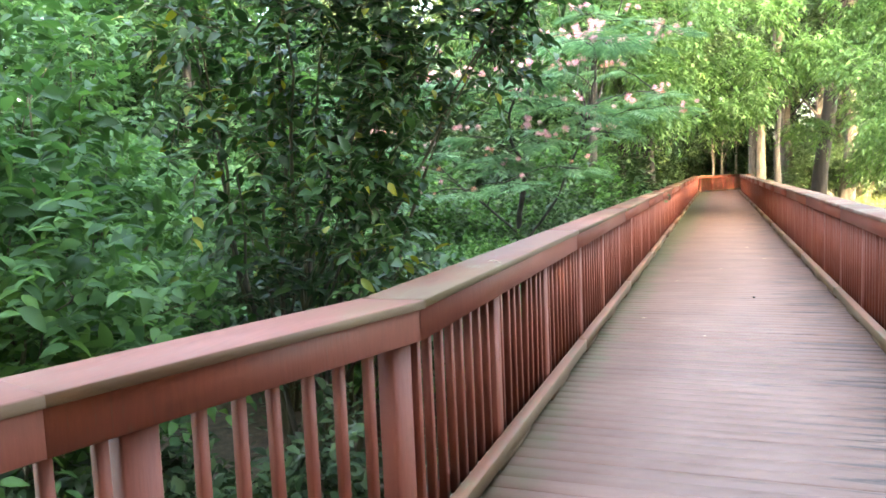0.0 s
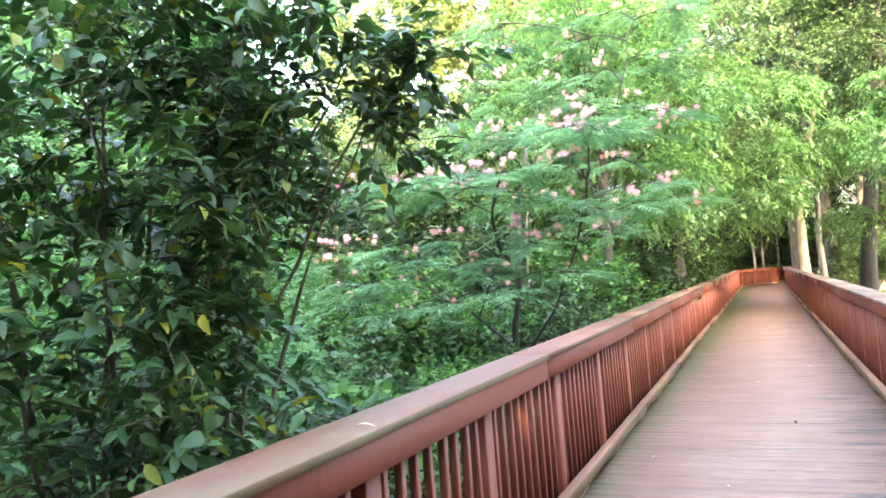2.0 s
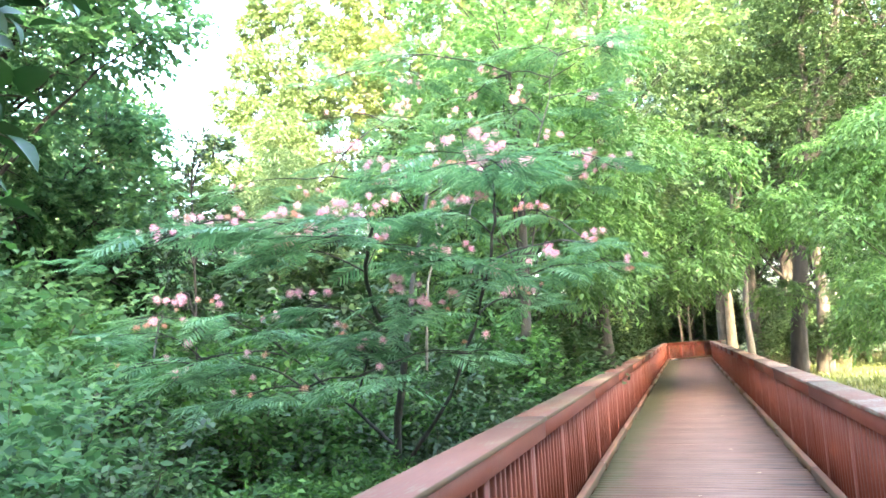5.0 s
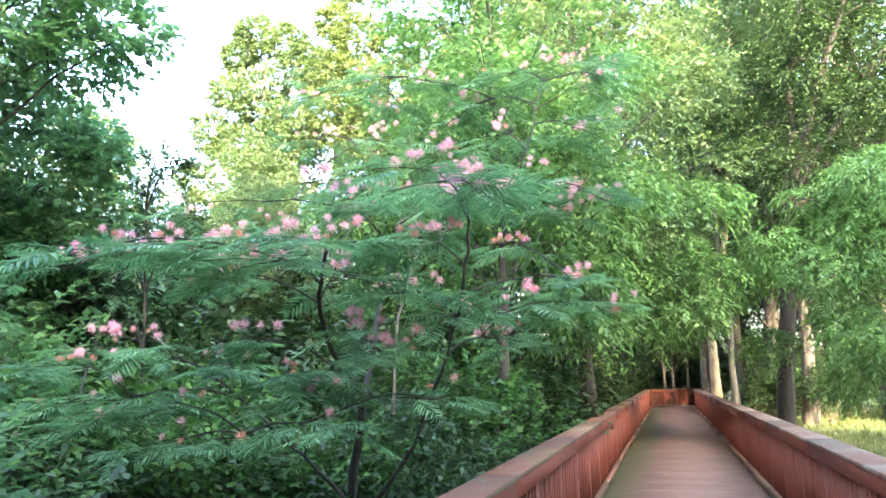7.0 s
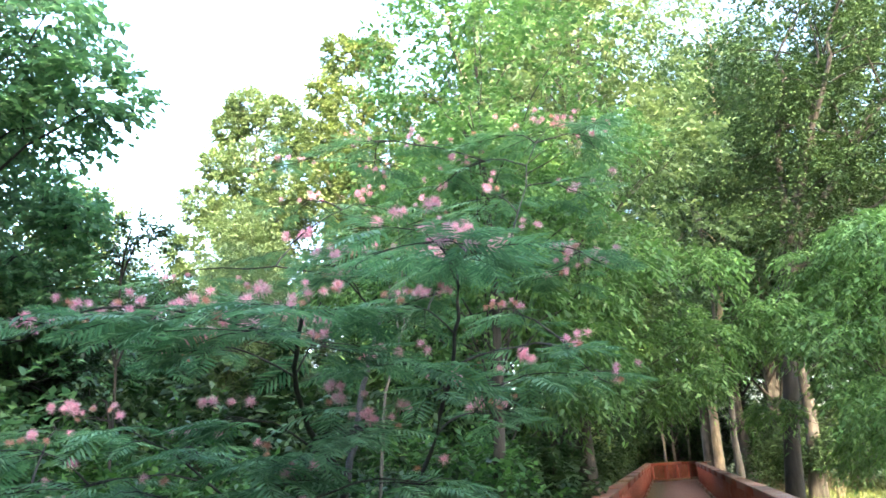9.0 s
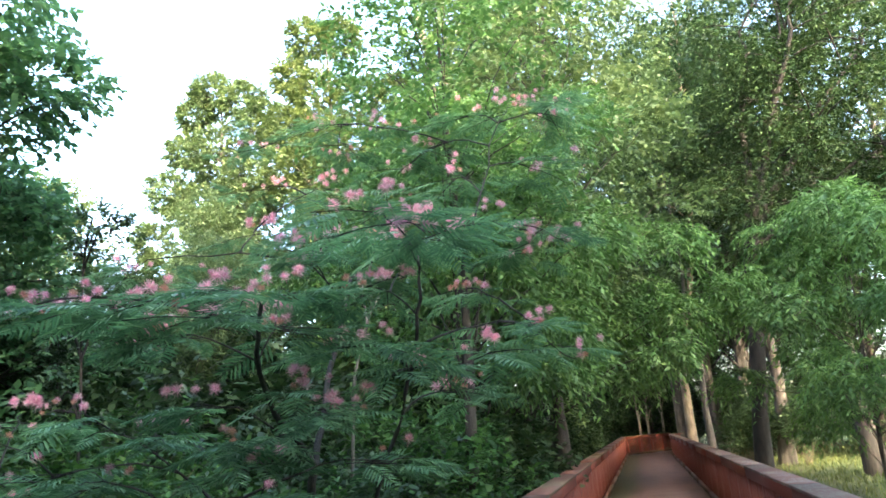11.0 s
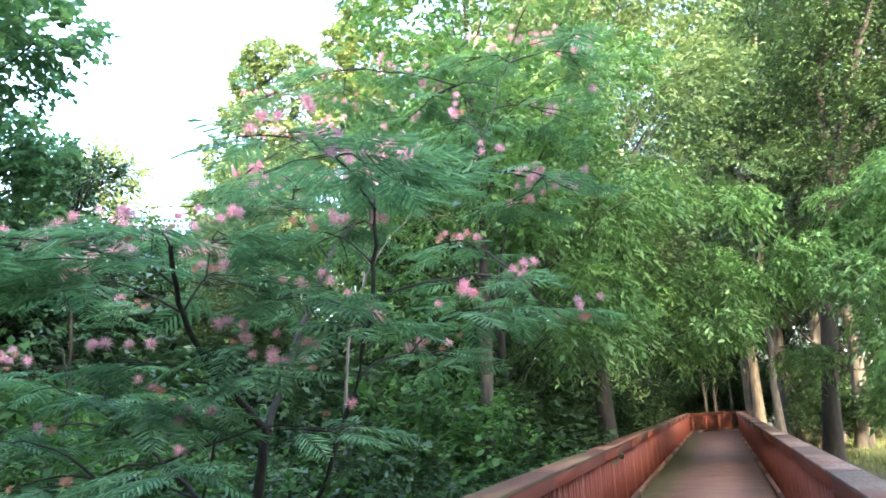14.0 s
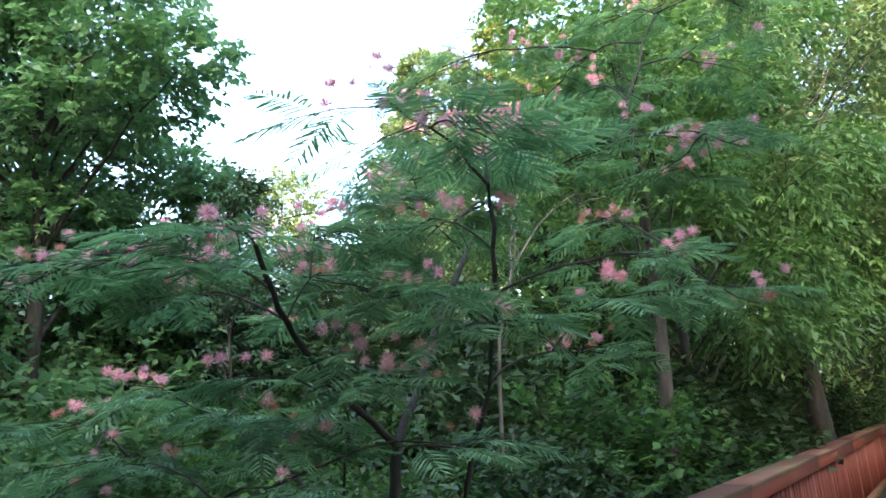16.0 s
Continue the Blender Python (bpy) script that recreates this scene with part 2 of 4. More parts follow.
def mesh_of(name, verts, quads, mat, smooth=False):
    me = bpy.data.meshes.new(name)
    verts, quads = np.asarray(verts, np.float32).reshape(-1, 3), np.asarray(quads, np.int32).reshape(-1, 4)
    me.vertices.add(len(verts))
    me.vertices.foreach_set("co", verts.ravel())
    me.loops.add(quads.size)
    me.loops.foreach_set("vertex_index", quads.ravel())
    me.polygons.add(len(quads))
    me.polygons.foreach_set("loop_start", np.arange(0, quads.size, 4, dtype=np.int32))
    if smooth:
        me.polygons.foreach_set("use_smooth", np.ones(len(quads), dtype=bool))
    me.update(calc_edges=True)
    me.materials.append(mat)
    return me


def join(*shapes):
    vs, fs, n = [], [], 0
    for v, f in shapes:
        v, f = np.asarray(v, float).reshape(-1, 3), np.asarray(f, int).reshape(-1, 4)
        vs.append(v)
        fs.append(f + n)
        n += len(v)
    return np.vstack(vs), np.vstack(fs)


def thing(name, base, label, category, group="", kind=""):
    ob = new(name)
    ob.location = base
    ob.empty_display_size = 0.2
    ROOT[ob] = Vector(base)
    return tagged(ob, label, category, group, kind)


def part(name, shape, mat, parent, label="", smooth=False, kind=""):
    """A mesh in world coordinates, hung under a thing or a part."""
    v, f = shape
    ob = new(name, mesh_of(name, np.asarray(v, float) - np.array(ROOT[parent]), f, mat, smooth))
    ob.parent = parent
    ROOT[ob] = ROOT[parent]
    return tagged(ob, label, kind=kind)


def piece(name, me, parent, m):
    """One of many alike pieces that share a mesh, at the world pose m."""
    ob = new(name, me)
    ob.parent = parent
    ob.matrix_basis = Matrix.Translation(-ROOT[parent]) @ m
    return ob


def unit(v):
    v = np.asarray(v, float)
    return v / np.maximum(np.linalg.norm(v, axis=-1, keepdims=True), 1e-9)


def bar(a, b, w, h, chamfer=0.004):
    """A sawn board from a to b (the middle of its section), w across (level) and h high, its long edges eased."""
    a, b = np.asarray(a, float), np.asarray(b, float)
    d = unit(b - a)
    side = unit(np.cross(d, (0, 0, 1))) if abs(d[2]) < 0.9 else np.array((1.0, 0, 0))
    up = np.cross(side, d)
    x, y, c = w / 2, h / 2, chamfer
    ring = [(x, y - c), (x - c, y), (-x + c, y), (-x, y - c), (-x, -y + c), (-x + c, -y), (x - c, -y), (x, -y + c)]
    v = [p + side * r[0] + up * r[1] for p in (a, b) for r in ring]
    f = [(i, (i + 1) % 8, 8 + (i + 1) % 8, 8 + i) for i in range(8)]
    for o in (0, 8):
        q = [(0, 3, 2, 1), (0, 7, 4, 3), (7, 6, 5, 4)]
        f += [tuple(o + k for k in (t if o == 0 else t[::-1])) for t in q]
    return np.array(v), np.array([t[::-1] for t in f])


def tube(points, radii, sides=7):
    p, r = np.asarray(points, float), np.asarray(radii, float)
    d = unit(np.gradient(p, axis=0))
    ref = np.where(np.abs(d[:, 2:3]) > 0.9, np.array([[1.0, 0, 0]]), np.array([[0, 0, 1.0]]))
    s = unit(np.cross(d, ref))
    u = np.cross(s, d)
    a = np.linspace(0, 2 * np.pi, sides, endpoint=False)
    ring = np.cos(a)[None, :, None] * s[:, None] + np.sin(a)[None, :, None] * u[:, None]
    v = p[:, None] + ring * r[:, None, None]
    n = len(p)
    i, j = np.meshgrid(np.arange(n - 1), np.arange(sides), indexing="ij")
    k = (j + 1) % sides
    f = np.stack([i * sides + j, i * sides + k, (i + 1) * sides + k, (i + 1) * sides + j], -1).reshape(-1, 4)
    return v.reshape(-1, 3), f


def bend_line(a, b, sag, rng, n=7, wob=0.06):
    """A limb's line from a to b, arched by sag and a little crooked."""
    t = np.linspace(0, 1, n)[:, None]
    a, b = np.asarray(a, float), np.asarray(b, float)
    p = a + (b - a) * t
    p[:, 2] += sag * np.sin(np.pi * t[:, 0])
    w = rng.normal(0, wob * np.linalg.norm(b - a) / 3, (n, 3))
    w[0] = 0
    return p + w * t


def leaves(base, d, n, length, width, shape="quad"):
    """Leaves at base, along d, facing n. quad: one folded blade; full: a pointed blade of six faces, cupped along its rib."""
    d, n = unit(d), np.asarray(n, float)
    s = unit(np.cross(d, n))
    n = np.cross(s, d)
    L, W = np.asarray(length, float).reshape(-1, 1), np.asarray(width, float).reshape(-1, 1)
    N = len(base)
    if shape == "quad":
        v = np.stack([base, base + d * L * 0.45 + s * W / 2 + n * W * 0.12, base + d * L - n * L * 0.10, base + d * L * 0.45 - s * W / 2 + n * W * 0.12], 1)
        f = np.arange(N * 4).reshape(-1, 4)
        return v.reshape(-1, 3), f
    rows = [(0.0, 0.04, 0.0), (0.17, 0.36, 0.015), (0.42, 0.5, 0.01), (0.72, 0.34, -0.05), (1.0, 0.02, -0.16)]
    v = []
    for u, w, droop in rows:
        mid = base + d * L * u + n * L * droop
        v += [mid + s * W * w + n * W * w * 0.35, mid, mid - s * W * w + n * W * w * 0.35]
    v = np.stack(v, 1)
    q = [(3 * i + j, 3 * i + j + 1, 3 * i + j + 4, 3 * i + j + 3) for i in range(4) for j in range(2)]
    f = np.arange(N)[:, None, None] * 15 + np.array(q)[None]
    return v.reshape(-1, 3), f.reshape(-1, 4)


def sprays(origin, direction, rng, twig=0.5, per=9, length=0.09, width=0.04, droop=0.25, spread=0.9, shape="quad", lift=1.0):
    """Leaves in two rows along many twigs. Returns the leaves and each twig's ends."""
    o, d = np.asarray(origin, float), unit(direction)
    n = len(o)
    T = twig * rng.uniform(0.6, 1.3, (n, 1))
    u = (np.arange(per) + 0.5) / per
    side = unit(np.cross(d, np.array([0, 0, 1.0])) + rng.normal(0, 0.25, (n, 3)))
    sign = np.where(np.arange(per) % 2 == 0, 1.0, -1.0)
    pos = o[:, None] + d[:, None] * (T[:, None] * u[None, :, None])
    pos = pos - np.array([0, 0, 1.0]) * (droop * T[:, None] * (u[None, :, None] ** 2))
    dirs = d[:, None] * 0.65 + side[:, None] * sign[None, :, None] * spread + rng.normal(0, 0.28, (n, per, 3))
    dirs[..., 2] -= droop * rng.uniform(0.5, 1.5, (n, per))
    nor = np.array([0, 0, lift]) + rng.normal(0, 0.45, (n, per, 3))
    k = n * per
    ln = length * rng.uniform(0.65, 1.2, k)
    sh = leaves(pos.reshape(-1, 3), dirs.reshape(-1, 3), nor.reshape(-1, 3), ln, ln * (width / length) * rng.uniform(0.85, 1.15, k), shape)
    return sh, o, o + d * T - np.array([0, 0, 1.0]) * droop * T


def ball(rng, n, lo=0.0):
    p = unit(rng.normal(0, 1, (n, 3)))
    return p * (rng.uniform(lo, 1, (n, 1)) ** (1 / 3))


# ---------------------------------------------------------------- plants


def make_tree(name, label, base, height, girth, seed, crown, clumps, twigs, leaf, mat, bark, clear=0.3, lean=(0, 0), twig=0.6, per=9, puff=1.1, droop=0.25, group="", spread_up=0.25, limb_bark=None):
    """A tree: tapered trunk(s), limbs to every clump, a crown of leafy sprays. crown: half-widths of its outline (x, y)."""
    rng = np.random.default_rng(seed)
    base = np.asarray(base, float)
    t = thing(name, base, label, "tree", group)
    top = base + (lean[0], lean[1], height)
    h = np.linspace(0, 1, 12)
    line = base + (top - base) * h[:, None]
    line[:, :2] += np.cumsum(rng.normal(0, 0.035 * height / 12, (12, 2)), 0) * 1.6
    part("trunk", tube(line, girth * (1.25 * np.exp(-h * 9) * 0.5 + (1 - h) * 0.95 + 0.05), 10), bark, t, smooth=True)
    shapes, origins, dirs = [], [], []
    for k in range(clumps):
        f = clear + (1 - clear) * ((k + 0.5) / clumps) ** 0.85
        az = k * 2.399 + rng.normal(0, 0.35)
        prof = math.sin(math.pi * min(1, 0.18 + 0.80 * (f - clear) / (1 - clear))) ** 0.7
        out = rng.uniform(0.35, 1.08) * prof
        c = base + (top - base) * f + np.array([math.cos(az) * crown[0] * out, math.sin(az) * crown[1] * out, rng.normal(0, 0.35)])
        start = base + (top - base) * max(0.12, f - 0.16 * rng.uniform(0.6, 1.4))
        shapes.append(tube(bend_line(start, c, 0.15, rng), np.linspace(girth * 0.26 * (1.05 - f) + 0.01, 0.008, 7), 5))
        r = puff * rng.uniform(0.7, 1.25)
        b = ball(rng, twigs, 0.15)
        origins.append(c + b * np.array([r * 1.2, r * 1.2, r * 0.62]))
        dirs.append(b + np.array([math.cos(az) * 0.5, math.sin(az) * 0.5, spread_up]) + rng.normal(0, 0.25, (twigs, 3)))
    part("branching", join(*shapes), limb_bark or bark, t, smooth=True, kind="stuff")
    sh, a, b = sprays(np.vstack(origins), np.vstack(dirs), rng, twig, per, leaf[0], leaf[1], droop)
    part("crown", sh, mat, t, kind="stuff")
    return t


def make_forked_tree(name, label, base, fork, ends, girth, seed, clumps, twigs, leaf, mat, bark):
    """A tree whose trunk forks into long limbs, with leafy clumps held off the limbs and gaps between them."""
    rng = np.random.default_rng(seed)
    base, fork = np.asarray(base, float), np.asarray(fork, float)
    t = thing(name, base, label, "tree")
    part("trunk", tube(bend_line(base, fork, 0, rng, 8, 0.04), girth * np.array([1.5, 1.12, 1.0, 0.96, 0.93, 0.9, 0.88, 0.85]), 10), bark, t, smooth=True)
    shapes, origins, dirs = [], [], []
    for k, e in enumerate(ends):
        ln = bend_line(fork, np.asarray(e, float), 0.3, rng, 9, 0.10)
        part("limb", tube(ln, np.linspace(girth * (0.7 - 0.06 * k), 0.03, 9), 8), bark, t, smooth=True)
        for c in range(clumps // len(ends)):
            u = rng.uniform(0.12, 1.08)
            root = fork + (np.asarray(e, float) - fork) * min(1.0, u * 0.9)
            az, out = rng.uniform(0, 6.28), rng.uniform(0.7, 3.1)
            at = fork + (np.asarray(e, float) - fork) * u + np.array([math.cos(az) * out, math.sin(az) * out, rng.normal(-0.2, 0.7)])
            shapes.append(tube(bend_line(root, at, 0.2, rng), np.linspace(0.04, 0.008, 7), 5))
            b = ball(rng, twigs, 0.1)
            origins.append(at + b * np.array([1.15, 1.15, 0.5]) * rng.uniform(0.6, 1.1))
            dirs.append(b + np.array([math.cos(az) * 0.5, math.sin(az) * 0.5, 0.1]))
    part("branching", join(*shapes), bark, t, smooth=True, kind="stuff")
    sh, a, b = sprays(np.vstack(origins), np.vstack(dirs), rng, 0.55, 8, leaf[0], leaf[1], 0.35)
    part("crown", sh, mat, t, kind="stuff")
    return t


def make_clump_tree(name, label, line, girth, seed, clumps, twigs, leaf, mat, bark, fill=0, heart=None, half=None, twig=0.5, per=9, droop=0.35, flat=0.62, group="", limb=0.3):
    """A tree with a crooked trunk along line and leafy boughs at clumps (x, y, z, radius), with fill more of them round its heart."""
    rng = np.random.default_rng(seed)
    line = np.asarray(line, float)
    t = thing(name, line[0], label, "tree", group)
    u = np.linspace(0, len(line) - 1, 6 * len(line))
    path = np.stack([np.interp(u, np.arange(len(line)), line[:, i]) for i in range(3)], 1)
    path[1:, :2] += rng.normal(0, girth * 0.16, (len(path) - 1, 2))
    h = np.linspace(0, 1, len(path))
    part("trunk", tube(path, girth * (0.6 * np.exp(-h * 10) + (1 - h) * 0.85 + 0.15), 10), bark, t, smooth=True)
    boughs = [tuple(c) for c in clumps]
    for k in range(fill):
        p = np.asarray(heart, float) + ball(rng, 1, 0.2)[0] * np.asarray(half, float)
        boughs.append((*p, rng.uniform(0.7, 1.2) * boughs[k % len(boughs)][3]))
    shapes, origins, dirs = [], [], []
    for x, y, z, r in boughs:
        c = np.array((x, y, z))
        i = int(np.argmin(np.abs(path[:, 2] - (z - 0.45 * np.linalg.norm(c[:2] - path[-1, :2]) - 0.4))))
        out = unit(c - path[i])
        shapes.append(tube(bend_line(path[i], c, 0.25, rng, 7, 0.10), np.linspace(girth * limb * (1.1 - h[i]) + 0.01, 0.008, 7), 5))
        b = ball(rng, twigs, 0.12)
        for q in range(3):
            e = c + ball(rng, 1, 0.4)[0] * r
            shapes.append(tube(bend_line(c - out * r * 0.5, e, 0.05, rng, 4), np.linspace(0.014, 0.005, 4), 4))
        origins.append(c + b * np.array((r, r, r * flat)))
        dirs.append(b + out * 0.5 + np.array((0, 0, 0.12)) + rng.normal(0, 0.25, (twigs, 3)))
    part("branching", join(*shapes), bark, t, smooth=True, kind="stuff")
    sh, a, b = sprays(np.vstack(origins), np.vstack(dirs), rng, twig, per, leaf[0], leaf[1], droop)
    part("crown", sh, mat, t, kind="stuff")
    return t


def make_shrub(name, label, base, half, seed, stems, twigs, leaf, mat, bark=None, twig=0.35, per=9, droop=0.25, shape="quad", group="", category="shrub", wood=0.012):
    """A shrub: stems fan out from the ground, each carries leafy sprays to an uneven outline."""
    rng = np.random.default_rng(seed)
    base = np.asarray(base, float)
    t = thing(name, base, label, category, group)
    shapes, origins, dirs = [], [], []
    for k in range(stems):
        az, out = k * 2.399 + rng.normal(0, 0.3), rng.uniform(0.15, 1.0)
        c = base + np.array([math.cos(az) * half[0] * out, math.sin(az) * half[1] * out, half[2] * (1.05 - 0.55 * out * out) * rng.uniform(0.55, 1.05)])
        foot = base + np.array([math.cos(az), math.sin(az), 0]) * 0.12 * rng.uniform(0.3, 1.5)
        ln = bend_line(foot, c, 0.2 * half[2], rng)
        shapes.append(tube(ln, np.linspace(wood * rng.uniform(0.8, 1.6), 0.003, 7), 5))
        u = rng.uniform(0.25, 1.0, (twigs, 1)) ** 0.7
        at = ln[0] + (c - ln[0]) * u
        at[:, 2] += 0.2 * half[2] * np.sin(np.pi * u[:, 0])
        b = ball(rng, twigs, 0.1)
        origins.append(at + b * 0.22 * min(half[0], half[1]))
        dirs.append(b + np.array([math.cos(az) * 0.4, math.sin(az) * 0.4, 0.35]))
    part("branching", join(*shapes), bark or TWIG, t, smooth=True, kind="stuff")
    sh, a, b = sprays(np.vstack(origins), np.vstack(dirs), rng, twig, per, leaf[0], leaf[1], droop, shape=shape)
    part("foliage", sh, mat, t, smooth=shape == "full", kind="stuff")
    return t


# ---------------------------------------------------------------- ground
GROUND_Z = -0.85


def ground_height(x, y):
    """A shallow dip beside the bridge, a low bank under it, rising a little to the woods and to the lawn."""
    return GROUND_Z + 0.22 * np.exp(-((x - 1.2) / 1.1) ** 4) + 0.35 * np.clip((np.abs(x - 1.2) - 2.5) / 14.0, 0, 1) + 0.10 * np.sin(x * 0.7) * np.cos(y * 0.45) * np.clip(np.abs(x - 1.2) / 6 - 0.3, 0, 1)


def build_ground():
    gx = np.concatenate([np.linspace(-900, -40, 8), np.linspace(-36, 36, 73), np.linspace(40, 900, 8)])
    gy = np.concatenate([np.linspace(-900, -40, 8), np.linspace(-36, 84, 121), np.linspace(90, 900, 8)])
    X, Y = np.meshgrid(gx, gy, indexing="ij")
    v = np.stack([X, Y, ground_height(X, Y)], -1).reshape(-1, 3)
    n = len(gy)
    i, j = np.meshgrid(np.arange(len(gx) - 1), np.arange(n - 1), indexing="ij")
    f = np.stack([i * n + j, (i + 1) * n + j, (i + 1) * n + j + 1, i * n + j + 1], -1).reshape(-1, 4)
    ob = new("ground", mesh_of("ground", v, f, GROUND, True))
    tagged(ob, "forest floor of dark leaf litter turning to sunlit grass", "ground", kind="structure")


build_ground()

# ---------------------------------------------------------------- bridge
WIDTH, CAP_Z, PITCH, BAY = 2.44, 1.11, 0.145, 1.45
BEND = Vector((0, 3.72, 0))                       # where the walkway turns for the first time
BACK = Vector((-0.289, -0.957, 0)).normalized()    # from there back towards the entrance
END_L, END_R = Vector((0, 53.3, 0)), Vector((WIDTH, 52.1, 0))
TURN1 = Vector((math.sin(radians(30)), math.cos(radians(30)), 0))
CROSS = Vector((-BACK.y, BACK.x, 0))              # from the left to the right side of the first stretch


def railing(name, a, b, outward, label, cap_mat, first_post=0.6, singles=150, more_posts=(), over=0.0, dz=0.0, bay=BAY, pitch=PITCH, start=0.05):
    """A railing from a to b at the deck's edge: cap, top board, posts, balusters, bottom rail and kerb on blocks."""
    a, b = Vector(a), Vector(b)
    d, o, length = (b - a).normalized(), Vector(outward), (b - a).length
    t = thing(name, a, label, "railing", "bridge railings")

    def run(part_name, off, z, w, h, mat, step, lab="", c=0.005):
        s = 0.0
        while s < length - 0.02:
            e = min(length, s + step)
            gap = 0.0015 if e < length - 0.02 else (-over if part_name in ("cap_board", "top_board") else 0.0)
            part(part_name, bar(a + d * (s + 0.0015) + o * off + Vector((0, 0, z)), a + d * (e - gap) + o * off + Vector((0, 0, z)), w, h, c), mat, t, lab)
            s = e

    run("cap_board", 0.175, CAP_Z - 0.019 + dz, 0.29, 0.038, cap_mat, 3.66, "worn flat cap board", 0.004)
    run("top_board", 0.066 - dz, CAP_Z - 0.109, 0.038, 0.140, RED, 3.66)
    run("bottom_rail", 0.150, 0.10, 0.038, 0.089, RED, 3.66)
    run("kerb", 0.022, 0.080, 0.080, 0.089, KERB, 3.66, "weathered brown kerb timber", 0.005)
    turn = Matrix.Rotation(math.atan2(d.y, d.x), 4, "Z")
    post_me = mesh_of("post", *bar((0, 0, -0.75), (0, 0, CAP_Z - 0.039), 0.122, 0.089, 0.006), RED)
    bal_me = mesh_of("baluster", *bar((0, 0, 0.056), (0, 0, CAP_Z - 0.042), 0.038, 0.038, 0.003), RED)
    block_me = mesh_of("kerb_block", *bar((-0.32, 0, 0.018), (0.32, 0, 0.018), 0.080, 0.034, 0.004), KERB)
    posts = np.concatenate([np.arange(first_post, length, bay), np.array(more_posts)])
    for s in posts:
        piece("post", post_me, t, Matrix.Translation(a + d * float(s) + o * 0.1305) @ turn)
        piece("kerb_block", block_me, t, Matrix.Translation(a + d * float(s) + o * 0.028) @ turn)
    rng = np.random.default_rng(7)
    rest, k = [], 0
    for s in np.arange(start, length - 0.03, pitch):
        if np.abs(posts - s).min() < 0.088:
            continue
        at = a + d * float(s + rng.normal(0, 0.004)) + o * 0.105
        if k < singles:
            piece("baluster", bal_me, t, Matrix.Translation(at) @ turn @ pose(0, 0, 0, rng.normal(0, 0.3), rng.normal(0, 0.3), rng.normal(0, 1)))
        else:
            rest.append(bar(at + Vector((0, 0, 0.056)), at + Vector((0, 0, CAP_Z - 0.042)), 0.038, 0.038, 0.003))
        k += 1
    if rest:
        part("far_balusters", join(*rest), RED, t, kind="stuff")
    return t


left = Vector((-1, 0, 0))
near_end = BEND + BACK * 5.2
railing("railing", near_end, BEND, -CROSS, "red-brown stained wooden railing with square balusters at the turn", CAP_NEAR, 0.44, 60, (), 0.0, -0.003, 1.165, 0.155, 0.105)
railing("railing", BEND, END_L, left, "red-brown stained wooden railing with worn flat cap", CAP, 2.55, 290, (1.25,), 0.09, bay=1.47)
railing("railing", END_L, END_L + TURN1 * 5.6, Vector((-TURN1.y, TURN1.x, 0)), "sunlit red-brown wooden railing at the far turn", CAP, 0.3, 80, (), 0.0, -0.003)
bend_r = Vector((WIDTH, BEND.y - 0.30, 0))
railing("railing", bend_r + BACK * 5.0, bend_r, CROSS, "red-brown stained wooden railing beside the entrance", CAP_GREY, 0.4, 60)
railing("railing", bend_r, END_R, -left, "red-brown stained wooden railing with greyed peeling cap", CAP_GREY, 0.3, 290)
railing("railing", END_R, END_R + TURN1 * 1.3, Vector((TURN1.y, -TURN1.x, 0)), "shaded red-brown wooden railing past the far turn", CAP_GREY, 0.3, 60)


def build_deck():
    deck = thing("deck_floor", (WIDTH / 2, 20, 0), "bridge deck of faded pink-red boards, mossy along one edge", "floor", kind="structure")
    rng = np.random.default_rng(3)
    wide, slim = (mesh_of("plank", *bar((-WIDTH / 2 - 0.16, 0, -0.019), (WIDTH / 2 + 0.16, 0, -0.019), w, 0.038, c), DECK) for w, c in ((0.1428, 0.0018), (0.1372, 0.004)))
    rest = []
    y, k = BEND.y - 0.35, 0
    while y < END_R.y + 0.4:
        at = Vector((WIDTH / 2 + rng.normal(0, 0.004), y, rng.normal(0, 0.0012)))
        if k < 290:
            piece("plank", slim if rng.random() < 0.34 else wide, deck, Matrix.Translation(at) @ pose(0, 0, 0, rng.normal(0, 0.15), 0, rng.normal(0, 0.06)))
        else:
            rest.append(bar(at + Vector((-WIDTH / 2 - 0.16, 0, -0.019)), at + Vector((WIDTH / 2 + 0.16, 0, -0.019)), 0.139, 0.038, 0.005))
        y += 0.144
        k += 1
    # past the far turn
    mid = (END_L + END_R) / 2
    c1 = Vector((TURN1.y, -TURN1.x, 0))
    for s in np.arange(-0.9, 5.4, 0.144):
        p = mid + TURN1 * float(s) + Vector((0, 0, -0.026))
        rest.append(bar(p - c1 * (WIDTH / 2 + 0.1), p + c1 * (WIDTH / 2 + 0.1), 0.139, 0.038, 0.005))
    part("far_planks", join(*rest), DECK, deck, kind="stuff")
    # the first stretch, towards the entrance
    q = BEND + CROSS * (WIDTH / 2)
    turn = Matrix.Rotation(math.atan2(CROSS.y, CROSS.x), 4, "Z")
    for s in np.arange(-0.85, 5.2, 0.144):
        piece("plank", slim if rng.random() < 0.34 else wide, deck, Matrix.Translation(q + BACK * float(s) + Vector((0, 0, -0.007))) @ turn)
    # joists and beams under the boards
    for x in (0.05, WIDTH / 2, WIDTH - 0.05):
        part("joist", bar((x, BEND.y - 1, -0.137), (x, END_R.y, -0.137), 0.045, 0.19), RED, deck)
    for s in np.arange(4.5, 52, 2.84):
        part("beam", bar((-0.2, float(s), -0.33), (WIDTH + 0.2, float(s), -0.33), 0.089, 0.19), RED, deck)


